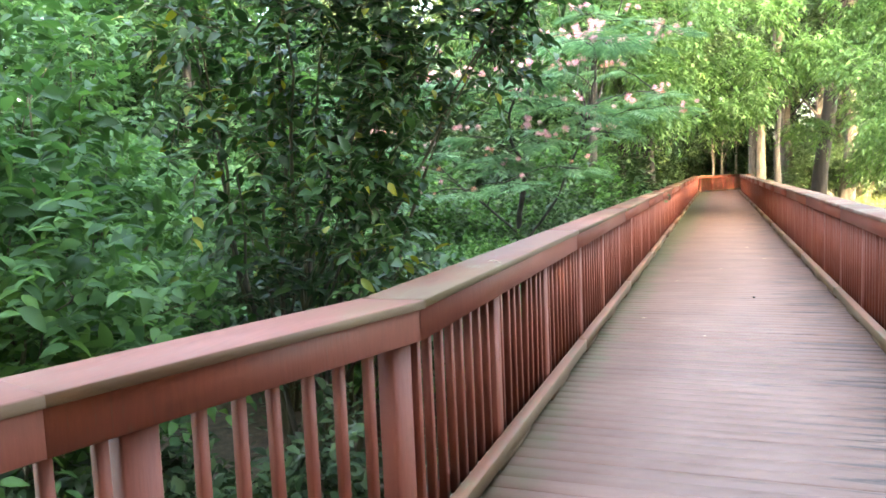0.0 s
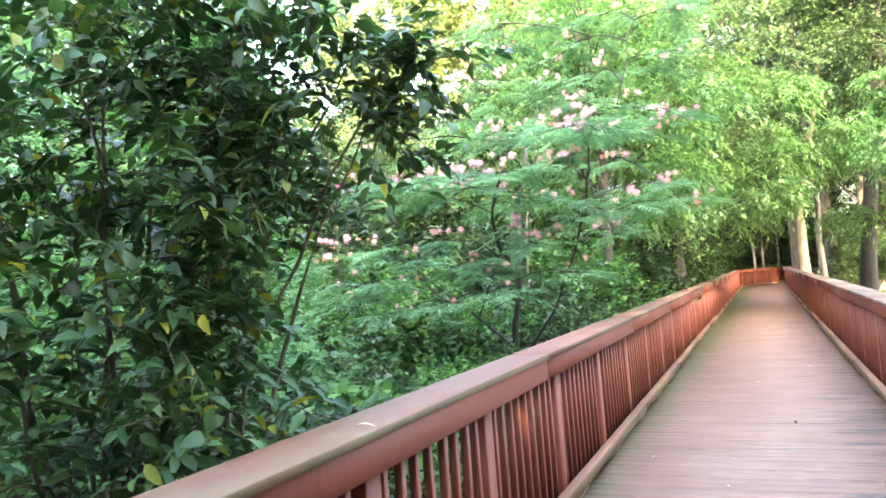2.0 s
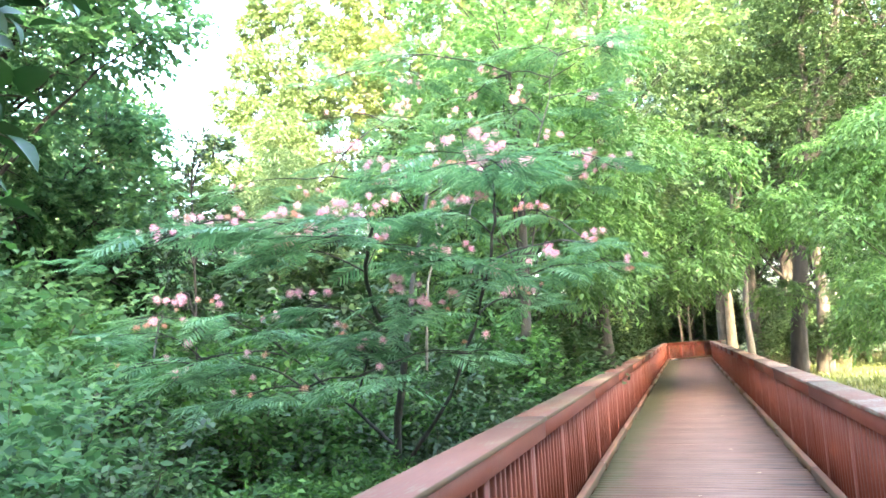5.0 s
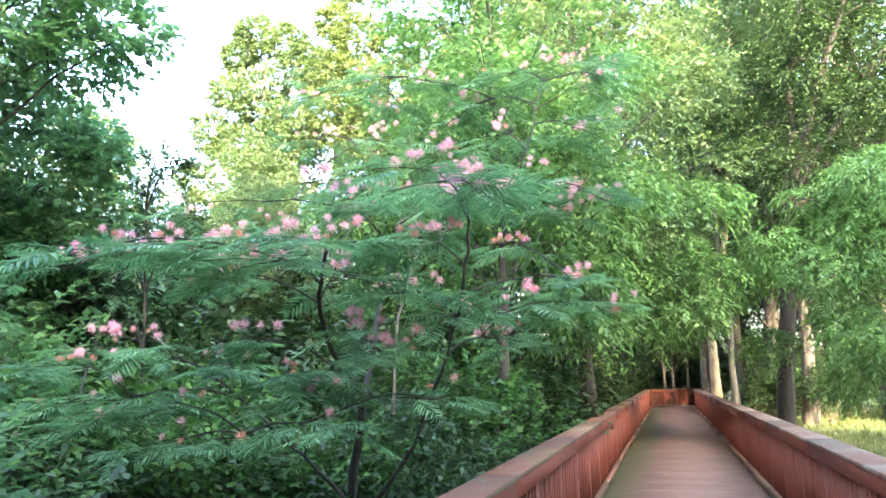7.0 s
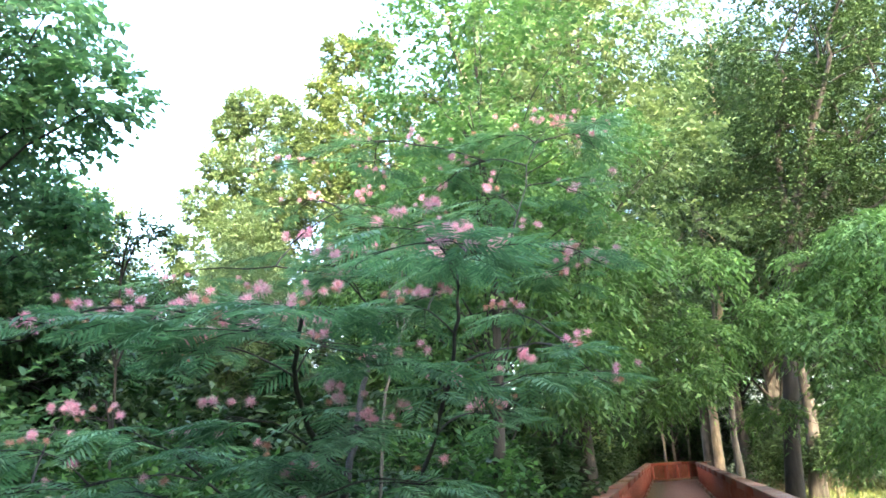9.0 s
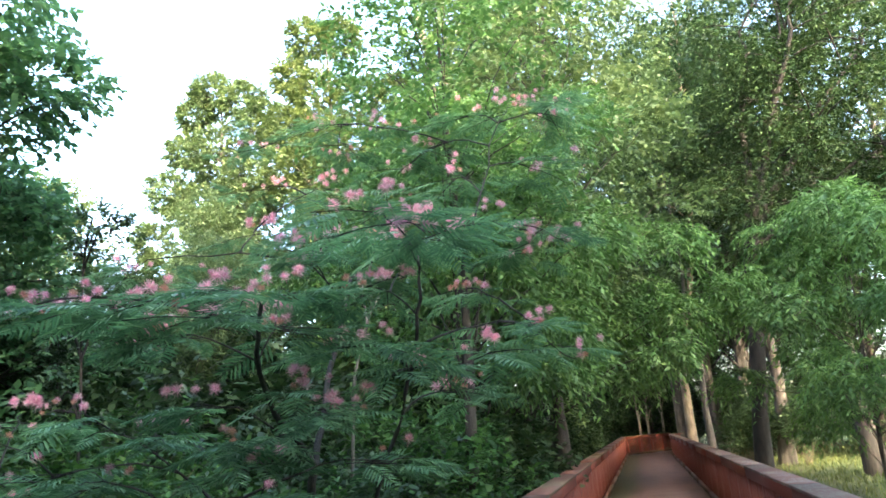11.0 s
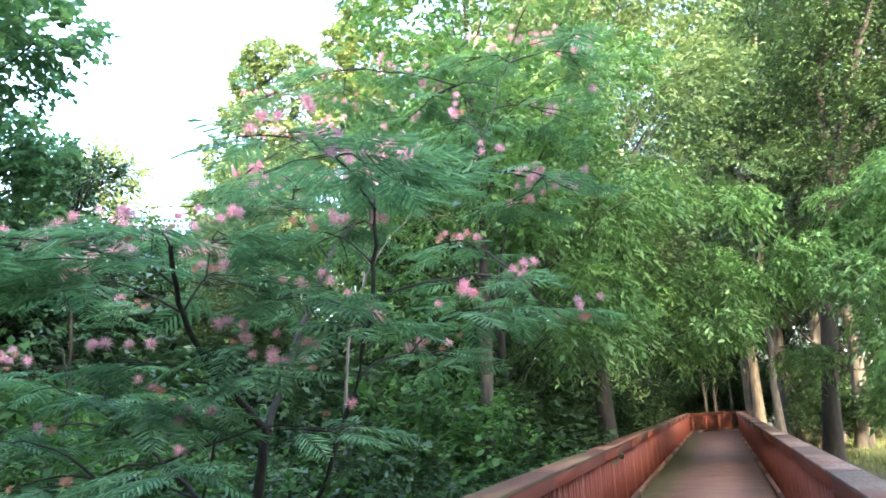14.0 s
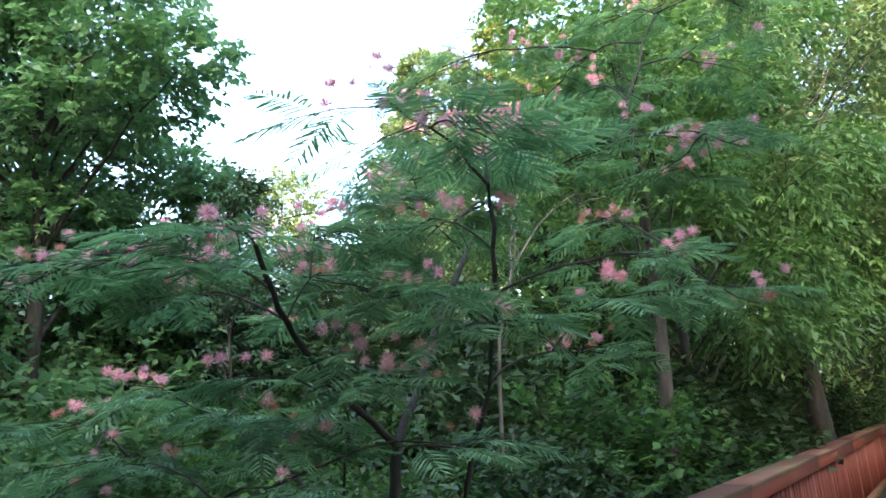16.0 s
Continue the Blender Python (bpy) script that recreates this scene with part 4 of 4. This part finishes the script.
def build_near_plants():
    # the glossy dark bush that leans over the railing
    rng = np.random.default_rng(61)
    base = np.array([-1.45, 5.05, GROUND_Z])
    t = thing("glossy_bush", base, "tall dark glossy-leaved bush leaning over the railing", "bush")
    heads = [(-0.85, 5.35, 2.6), (-1.1, 5.1, 3.0), (-0.22, 5.5, 2.5), (-0.65, 5.2, 2.3), (-0.35, 5.6, 2.9), (-0.7, 5.2, 2.9), (-0.9, 5.0, 2.3), (-1.2, 4.7, 2.9), (-1.5, 4.9, 2.2), (-1.4, 4.4, 1.7), (-0.95, 4.85, 1.5), (-1.7, 4.5, 2.6), (-1.2, 5.6, 2.6), (-0.7, 5.5, 3.4), (-1.4, 5.1, 3.4), (-2.0, 4.6, 3.3), (-0.05, 5.45, 2.75), (-0.8, 4.9, 1.8), (-0.8, 4.6, 1.3), (-1.3, 4.9, 1.1), (-0.75, 5.3, 0.7), (-1.0, 5.7, 0.85), (-0.65, 5.9, 0.45), (-1.3, 5.4, 1.0), (-0.65, 4.9, 0.85), (-1.1, 6.2, 0.7)]
    org, dr = [], []
    for i, h in enumerate(heads):
        h = np.array(h)
        foot = base + np.array([rng.normal(0, 0.12), rng.normal(0, 0.12), 0])
        knee = foot + (h - foot) * 0.55 + np.array([-0.12, 0.0, 0.25])
        ln = np.vstack([bend_line(foot, knee, 0.05, rng, 5), bend_line(knee, h, 0.1, rng, 5)[1:]])
        part("stem", tube(ln, np.linspace(0.022, 0.004, len(ln)), 7), TWIG if i % 3 else BARK_GREY, t, smooth=True)
        n = 38 if h[0] < -0.55 else 25
        u = rng.uniform(0.88 if h[0] > -1.3 else 0.7, 1.05, (n, 1))
        at = ln[0] + (h - ln[0]) * u + ball(rng, n) * (np.array([0.32, 0.32, 0.36]) if h[0] < -0.55 else np.array([0.2, 0.2, 0.28]))
        org.append(at)
        dr.append(ball(rng, n) + unit(h - base) * np.array([0.7, 0.7, 0.4]))
    org, dr = np.vstack(org), np.vstack(dr)
    sh, a, b = sprays(org, dr, rng, 0.30, 9, 0.10, 0.047, 0.4, 0.9, "full")
    part("foliage", sh, LEAF_GLOSSY, t, "dark glossy pointed leaves", True, "stuff")
    part("twiggy_growth", join(*[tube(np.array([p, (p + q) / 2 + (0, 0, 0.01), q]), (0.004, 0.003, 0.0015), 4) for p, q in zip(a, b)]), TWIG, t, kind="stuff")
    # brighter broad-leaved shrubs at the start
    make_shrub("broadleaf_shrub", "bright green broad-leaved shrub crowding the railing", (-2.5, 3.6, GROUND_Z), (1.25, 1.25, 3.1), 62, 26, 28, (0.118, 0.058), LEAF_BROAD, twig=0.34, per=9, shape="full")
    make_shrub("broadleaf_shrub", "green broad-leaved shrub beside the railing", (-3.9, 5.3, GROUND_Z), (1.5, 1.5, 3.8), 63, 26, 28, (0.124, 0.06), LEAF_BROAD, twig=0.36, per=9, shape="full")
    make_shrub("broadleaf_shrub", "tall green broad-leaved shrub behind the glossy bush", (-3.1, 7.5, GROUND_Z), (0.8, 0.7, 4.6), 73, 20, 24, (0.11, 0.06), LEAF_BROAD, twig=0.34, per=9)
    make_shrub("broadleaf_shrub", "low dark shrub beneath the railing", (-1.7, 3.2, GROUND_Z), (0.75, 0.95, 1.35), 64, 18, 26, (0.10, 0.05), LEAF_SHRUB, twig=0.28, per=9, shape="full")
    make_shrub("broadleaf_shrub", "low shaded shrub under the cap board", (-1.25, 1.5, GROUND_Z), (0.7, 0.9, 1.2), 67, 16, 24, (0.10, 0.05), LEAF_SHRUB, twig=0.28, per=9, shape="full")
    # two shrubs in the dark leaf colour, painting deep shade behind the balusters
    make_shrub("broadleaf_shrub", "low shrub under the railing, leaf colour darkened for deep shade", (-1.15, 2.6, GROUND_Z), (0.55, 0.9, 1.0), 69, 18, 26, (0.085, 0.045), LEAF_DARK, twig=0.24, per=9, shape="full")
    make_shrub("broadleaf_shrub", "low shrub under the railing, leaf colour darkened for deep shade", (-1.0, 3.5, GROUND_Z), (0.6, 0.8, 1.05), 70, 18, 26, (0.085, 0.045), LEAF_DARK, twig=0.24, per=9, shape="full")
    make_shrub("broadleaf_shrub", "low shaded shrub below the bush", (-1.0, 4.2, GROUND_Z), (0.7, 0.9, 1.1), 68, 16, 24, (0.09, 0.045), LEAF_SHRUB, twig=0.26, per=9, shape="full")
    make_shrub("broadleaf_shrub", "low bright broad-leaved shrub by the bridge", (-1.75, 7.3, GROUND_Z), (0.85, 0.85, 1.95), 65, 22, 24, (0.14, 0.085), LEAF_BROAD, twig=0.28, per=9, shape="full")
    make_shrub("broadleaf_shrub", "green broad-leaved shrub behind the bush", (-3.2, 7.4, GROUND_Z), (1.2, 1.2, 2.0), 66, 22, 30, (0.09, 0.05), LEAF_SHRUB, twig=0.3, per=9, shape="full")


def frond_shape(rng, length, pairs=10):
    """One twice-feathered mimosa leaf along +x: a rib with paired side ribs, each edged with two toothed rows of leaflets."""
    out = [tube(np.array([(0, 0, 0), (length * 0.5, 0, 0.01), (length, 0, -0.10 * length)]), (0.0026, 0.0018, 0.0008), 4)]
    cut = 6
    for i in range(pairs):
        u = 0.20 + 0.80 * i / (pairs - 1)
        plen = length * 0.25 * (0.55 + 0.75 * math.sin(math.pi * min(1, 0.15 + 0.70 * u)) - 0.30 * u * u)
        root = np.array((length * u, 0, 0.02 * length * math.sin(u * 3) - 0.10 * length * u * u))
        for sgn in (1, -1):
            ang = radians(rng.normal(66 - 24 * u, 5))
            pd = unit(np.array((math.cos(ang), sgn * math.sin(ang), -0.10 + rng.normal(0, 0.08))))
            q = unit(np.cross((0, 0, 1.0), pd))
            w = np.linspace(0.06, 1, cut)
            mid = root + pd * plen * w[:, None] - np.array((0, 0, 1.0)) * (0.12 * plen * w[:, None] ** 2)
            half = plen * 0.085 * np.sin(np.pi * (0.12 + 0.84 * w)) ** 0.6 * np.where(np.arange(cut) % 2, 1.0, 0.62)
            tip = pd * plen * 0.05
            a = mid + q * half[:, None] + tip + (0, 0, 0.004)
            b = mid - q * half[:, None] + tip + (0, 0, 0.004)
            v = np.vstack([a, mid, b])
            f = [(k + cut, k, k + 1, k + 1 + cut) for k in range(cut - 1)] + [(k + 2 * cut, k + cut, k + 1 + cut, k + 1 + 2 * cut) for k in range(cut - 1)]
            out.append((v, np.array(f)))
    return join(*out)


def puff_shape(rng, size, n=170):
    """A powder-puff flower: a fan of fine filaments from a small cup."""
    d = unit(rng.normal(0, 1, (n, 3)) + np.array((0, 0, 0.9)))
    base = np.zeros((n, 3))
    L = size * rng.uniform(0.75, 1.1, n)
    return leaves(base, d, rng.normal(0, 1, (n, 3)), L, np.full(n, size * 0.042))


def build_mimosa():
    rng = np.random.default_rng(71)
    base = Vector((-1.78, 11.85, GROUND_Z))
    t = thing("mimosa_tree", base, "flowering mimosa tree with feathery leaves and pink puffs", "tree")
    fork = np.array((-1.57, 11.75, 1.68))

    def limb(name, stops, r0, r1):
        stops = np.asarray(stops, float)
        u = np.linspace(0, len(stops) - 1, 4 * len(stops))
        ln = np.stack([np.interp(u, np.arange(len(stops)), stops[:, i]) for i in range(3)], 1)
        ln[1:-1] = (ln[:-2] + 2 * ln[1:-1] + ln[2:]) / 4 + rng.normal(0, 0.008, (len(ln) - 2, 3))
        part(name, tube(ln, np.linspace(r0, r1, len(ln)), 8), MIMOSA_BARK, t, smooth=True)
        return list(ln[len(ln) // 3:])

    limb("trunk", [base, (-1.72, 11.8, 1.0), fork], 0.052, 0.036)
    hub_l, hub_s, hub_r, hub_b, hub_w = np.array((-1.24, 10.24, 2.76)), np.array((-1.53, 10.7, 2.46)), np.array((-0.43, 11.3, 3.15)), np.array((-1.9, 13.6, 3.7)), np.array((-2.7, 11.9, 1.5))
    wood_l = limb("limb", [fork, (-1.65, 11.2, 2.08), hub_s, hub_l], 0.028, 0.014)
    wood_r = limb("limb", [np.array(base) + (0.03, 0, 1.3), (-1.15, 11.8, 1.2), (-0.78, 11.7, 2.0), (-0.55, 11.5, 2.57), hub_r], 0.022, 0.014)
    wood_b = limb("limb", [fork, (-1.75, 12.6, 2.6), hub_b], 0.032, 0.024)
    wood_w = limb("limb", [np.array(base) + (0, 0, 1.6), (-2.2, 11.9, 1.1), hub_w], 0.022, 0.015)
    # leafy plates: where each branch ends
    near = [(-1.3, 10.15, 2.9), (-1.64, 10.2, 2.79), (-1.41, 10.9, 2.81), (-1.42, 10.9, 3.1), (-2.81, 10.0, 2.93), (-3.2, 9.9, 2.8), (-2.2, 10.5, 2.75), (-1.9, 10.3, 2.95), (-2.3, 10.1, 2.9)]
    right = [(-0.43, 10.2, 3.38), (-0.2, 10.7, 3.3), (-0.55, 11.5, 3.58), (-0.9, 11.8, 3.57), (-0.88, 11.3, 3.11), (-0.77, 12.0, 3.3), (0.36, 12.3, 2.78), (0.56, 13.3, 2.55), (-0.63, 11.5, 2.44), (-0.47, 12.5, 2.3), (-0.1, 12.3, 2.6), (-0.43, 13.0, 3.34), (-0.9, 10.9, 2.6)]
    back = [(-0.2, 13.5, 4.17), (0.22, 13.5, 3.97), (0.59, 13.5, 3.8), (0.11, 13.5, 3.7), (-2.19, 12.5, 3.88), (-1.94, 12.5, 3.7), (-1.47, 12.0, 3.72), (-1.82, 12.8, 2.85), (-4.43, 13.0, 4.0), (-4.58, 13.5, 3.15), (-0.9, 13.4, 4.3), (-3.4, 13.0, 3.8), (-2.7, 12.6, 3.3), (-2.9, 13.4, 4.4)]
    top = [(-0.07, 15.0, 6.23), (0.61, 15.0, 5.86), (-0.7, 15.0, 6.13), (-1.27, 15.0, 5.72), (0.3, 15.0, 6.12), (-2.86, 15.0, 6.35), (-3.82, 15.0, 6.2), (-2.6, 15.0, 5.85), (-1.96, 15.0, 6.2), (-1.72, 15.0, 5.45), (-0.73, 14.0, 4.95), (-2.4, 14.2, 5.1), (-3.4, 14.4, 5.3), (-1.6, 14.2, 4.9), (0.3, 14.5, 5.0)]
    low = [(-1.39, 11.2, 2.33), (-1.08, 11.2, 2.14), (-3.54, 11.0, 2.33), (-2.2, 10.9, 2.28), (-3.62, 11.0, 1.8), (-1.67, 10.9, 1.76), (-2.02, 11.0, 1.96), (-2.17, 10.2, 1.5), (-3.51, 10.6, 1.6), (-3.95, 10.8, 2.1), (-2.9, 10.7, 1.75), (-2.8, 10.4, 1.4), (-1.3, 10.6, 1.55), (-4.5, 11.2, 1.75), (-3.0, 11.6, 2.1), (-0.7, 11.2, 1.75), (-4.6, 11.8, 2.4)]
    tips, heads = [], []
    for ends, wood in ((near, wood_l), (right, wood_r), (back, wood_b), (top, wood_b), (low, wood_w)):
        for tip in ends:
            tip = np.array(tip) - (0, 0, 0.07)
            cost = [np.linalg.norm(tip - w) + 1.5 * max(0.0, w[2] + 0.15 - tip[2]) for w in wood]
            start = wood[int(np.argmin(cost))]
            far = np.linalg.norm(tip - start)
            ln = bend_line(start, tip, 0.04 + 0.05 * far, rng, 7, 0.08)
            ln[-1] = tip
            part("branch", tube(ln, np.linspace(0.006 + 0.006 * min(1.0, far), 0.004, 7), 6), MIMOSA_BARK, t, smooth=True)
            wood.extend(ln[1:5])
            out = unit((tip - start) * np.array((1, 1, 0.0)) + (1e-3, 0, 0))
            wide = 1.25 if tip[1] > 13.9 else 1.0
            heads.append((tip, wide))
            for q in range(4):
                az = rng.uniform(-1.9, 1.9)
                v = np.array((out[0] * math.cos(az) - out[1] * math.sin(az), out[0] * math.sin(az) + out[1] * math.cos(az), rng.uniform(-0.30, 0.02)))
                root = ln[3] + (tip - ln[3]) * rng.uniform(0.1, 1)
                end = root + v * rng.uniform(0.2, 0.6) * wide
                part("twig", tube(np.array([root, (root + end) / 2 + (0, 0, 0.02), end]), (0.005, 0.004, 0.003), 5), MIMOSA_BARK, t, smooth=True)
                tips.append((root, end))
    kinds = [frond_shape(rng, 0.42 * s, p) for s, p in ((1.0, 11), (0.85, 10), (1.12, 12), (0.95, 11), (1.05, 12))]
    meshes = [mesh_of("frond", v, f, FROND) for v, f in kinds]
    rest, spots = [], []
    for root, end in tips:
        run = end - root
        for k in range(4):
            u = rng.uniform(0.15, 1.0)
            az = math.atan2(run[1], run[0]) + rng.choice([-1, 1]) * rng.uniform(0.1, 1.5)
            spots.append((root + run * u, az, rng.normal(5, 9), rng.normal(0, 12), rng.uniform(0.65, 1.15)))
    spots.sort(key=lambda s: s[0][1])
    for k, (at, az, dip, twist, size) in enumerate(spots):
        m = Matrix.Translation(at) @ Matrix.Rotation(az, 4, "Z") @ pose(0, 0, 0, twist, dip, 0) @ Matrix.Scale(size, 4)
        i = int(rng.integers(0, 5))
        if k < 295:
            piece("frond", meshes[i], t, m)
        else:
            v = np.c_[kinds[i][0], np.ones(len(kinds[i][0]))] @ np.array(m).T
            rest.append((v[:, :3], kinds[i][1]))
    part("far_fronds", join(*rest), FROND, t, kind="stuff")
    puffs = [mesh_of("flower", *puff_shape(rng, s), mat) for s, mat in ((0.056, PUFF), (0.050, PUFF), (0.060, PUFF), (0.044, PUFF_OLD))]
    for at, wide in heads:
        few = at[2] < 2.0
        for q in range(int(rng.integers(1, 4)) if few else int(rng.integers(5, 10))):
            p = at + rng.normal(0, 0.13, 3) * (wide, wide, 0.25) + (0, 0, 0.10)
            old = rng.random() < 0.22
            i = 3 if old else int(rng.integers(0, 3))
            piece("flower", puffs[i], t, Matrix.Translation(p - np.array((0, 0, 0.05 if old else 0.0))) @ pose(0, 0, 0, rng.uniform(-40, 40), rng.uniform(-40, 40), rng.uniform(0, 360)) @ Matrix.Scale(rng.uniform(0.85, 1.3), 4))


def build_litter():
    rng = np.random.default_rng(81)
    # ground ivy and seedlings, past counting
    n = 15000
    p = np.c_[rng.uniform(-9, -0.3, n), rng.uniform(0, 30, n)]
    q = np.c_[rng.uniform(2.8, 9, n // 4), rng.uniform(4, 34, n // 4)]
    p = np.vstack([p, q])
    z = ground_height(p[:, 0], p[:, 1]) + rng.uniform(0.0, 0.28, len(p))
    o = np.c_[p, z]
    ln = rng.uniform(0.05, 0.10, len(o))
    d = rng.normal(0, 1, (len(o), 3)) * (1, 1, 0.35)
    v, f = leaves(o, d, np.array([0, 0, 1.0]) + rng.normal(0, 0.35, (len(o), 3)), ln, ln * 0.6)
    tagged(new("ground_ivy", mesh_of("ground_ivy", v, f, LEAF_SHRUB)), "low green ground cover over the forest floor", "ground cover", kind="stuff")
    # grass on the lawn
    n = 26000
    g = np.c_[rng.uniform(6, 30, n), rng.uniform(20, 75, n)]
    o = np.c_[g, ground_height(g[:, 0], g[:, 1]) - 0.01]
    d = rng.normal(0, 0.35, (n, 3)) + (0, 0, 1)
    ln = rng.uniform(0.12, 0.35, n)
    v, f = leaves(o, d, rng.normal(0, 1, (n, 3)), ln, ln * 0.16)
    tagged(new("lawn_grass", mesh_of("lawn_grass", v, f, GRASS)), "sunlit yellow-green grass beyond the bridge", "grass", kind="stuff")
    # fallen leaves and specks on the boards
    me = mesh_of("fallen_leaf", *leaves(np.zeros((1, 3)), np.array([[1.0, 0, 0]]), np.array([[0, 0, 1.0]]), [0.075], [0.03], "full"), DRY_LEAF, True)
    spots = [(-0.12, 4.93, CAP_Z + 0.004, 20), (1.15, 13.2, 0.004, 70), (1.62, 16.5, 0.004, 10), (0.6, 11.8, 0.004, 130), (1.7, 21, 0.004, 40), (1.0, 8.2, 0.004, 100), (1.9, 14.6, 0.004, 160), (1.3, 27, 0.004, 15), (0.35, 9.0, 0.004, 60)]
    for x, y, z, a in spots:
        ob = new("fallen_leaf", me)
        ob.matrix_world = pose(x, y, z + 0.010, 0, 0, a)
        tagged(ob, "pale dry fallen leaf lying on the boards" if z < 1 else "pale curled leaf lying on the cap board", "leaf", "fallen leaves")


def build_seed():
    a = np.linspace(0, math.pi, 6)
    sh = tube(np.c_[np.zeros(6), -0.022 * np.cos(a), np.full(6, 0.010)], 0.011 * np.sin(a) + 0.001, 8)
    ob = new("seed_pod", mesh_of("seed_pod", *sh, BARK_DARK, True))
    ob.matrix_world = pose(1.53, 10.54, 0.003, 0, 0, 40)
    tagged(ob, "small black seed pod lying on the deck", "seed pod")


build_seed()
build_woods()
build_shrubs()
build_near_plants()
build_mimosa()
build_litter()
build_deck()
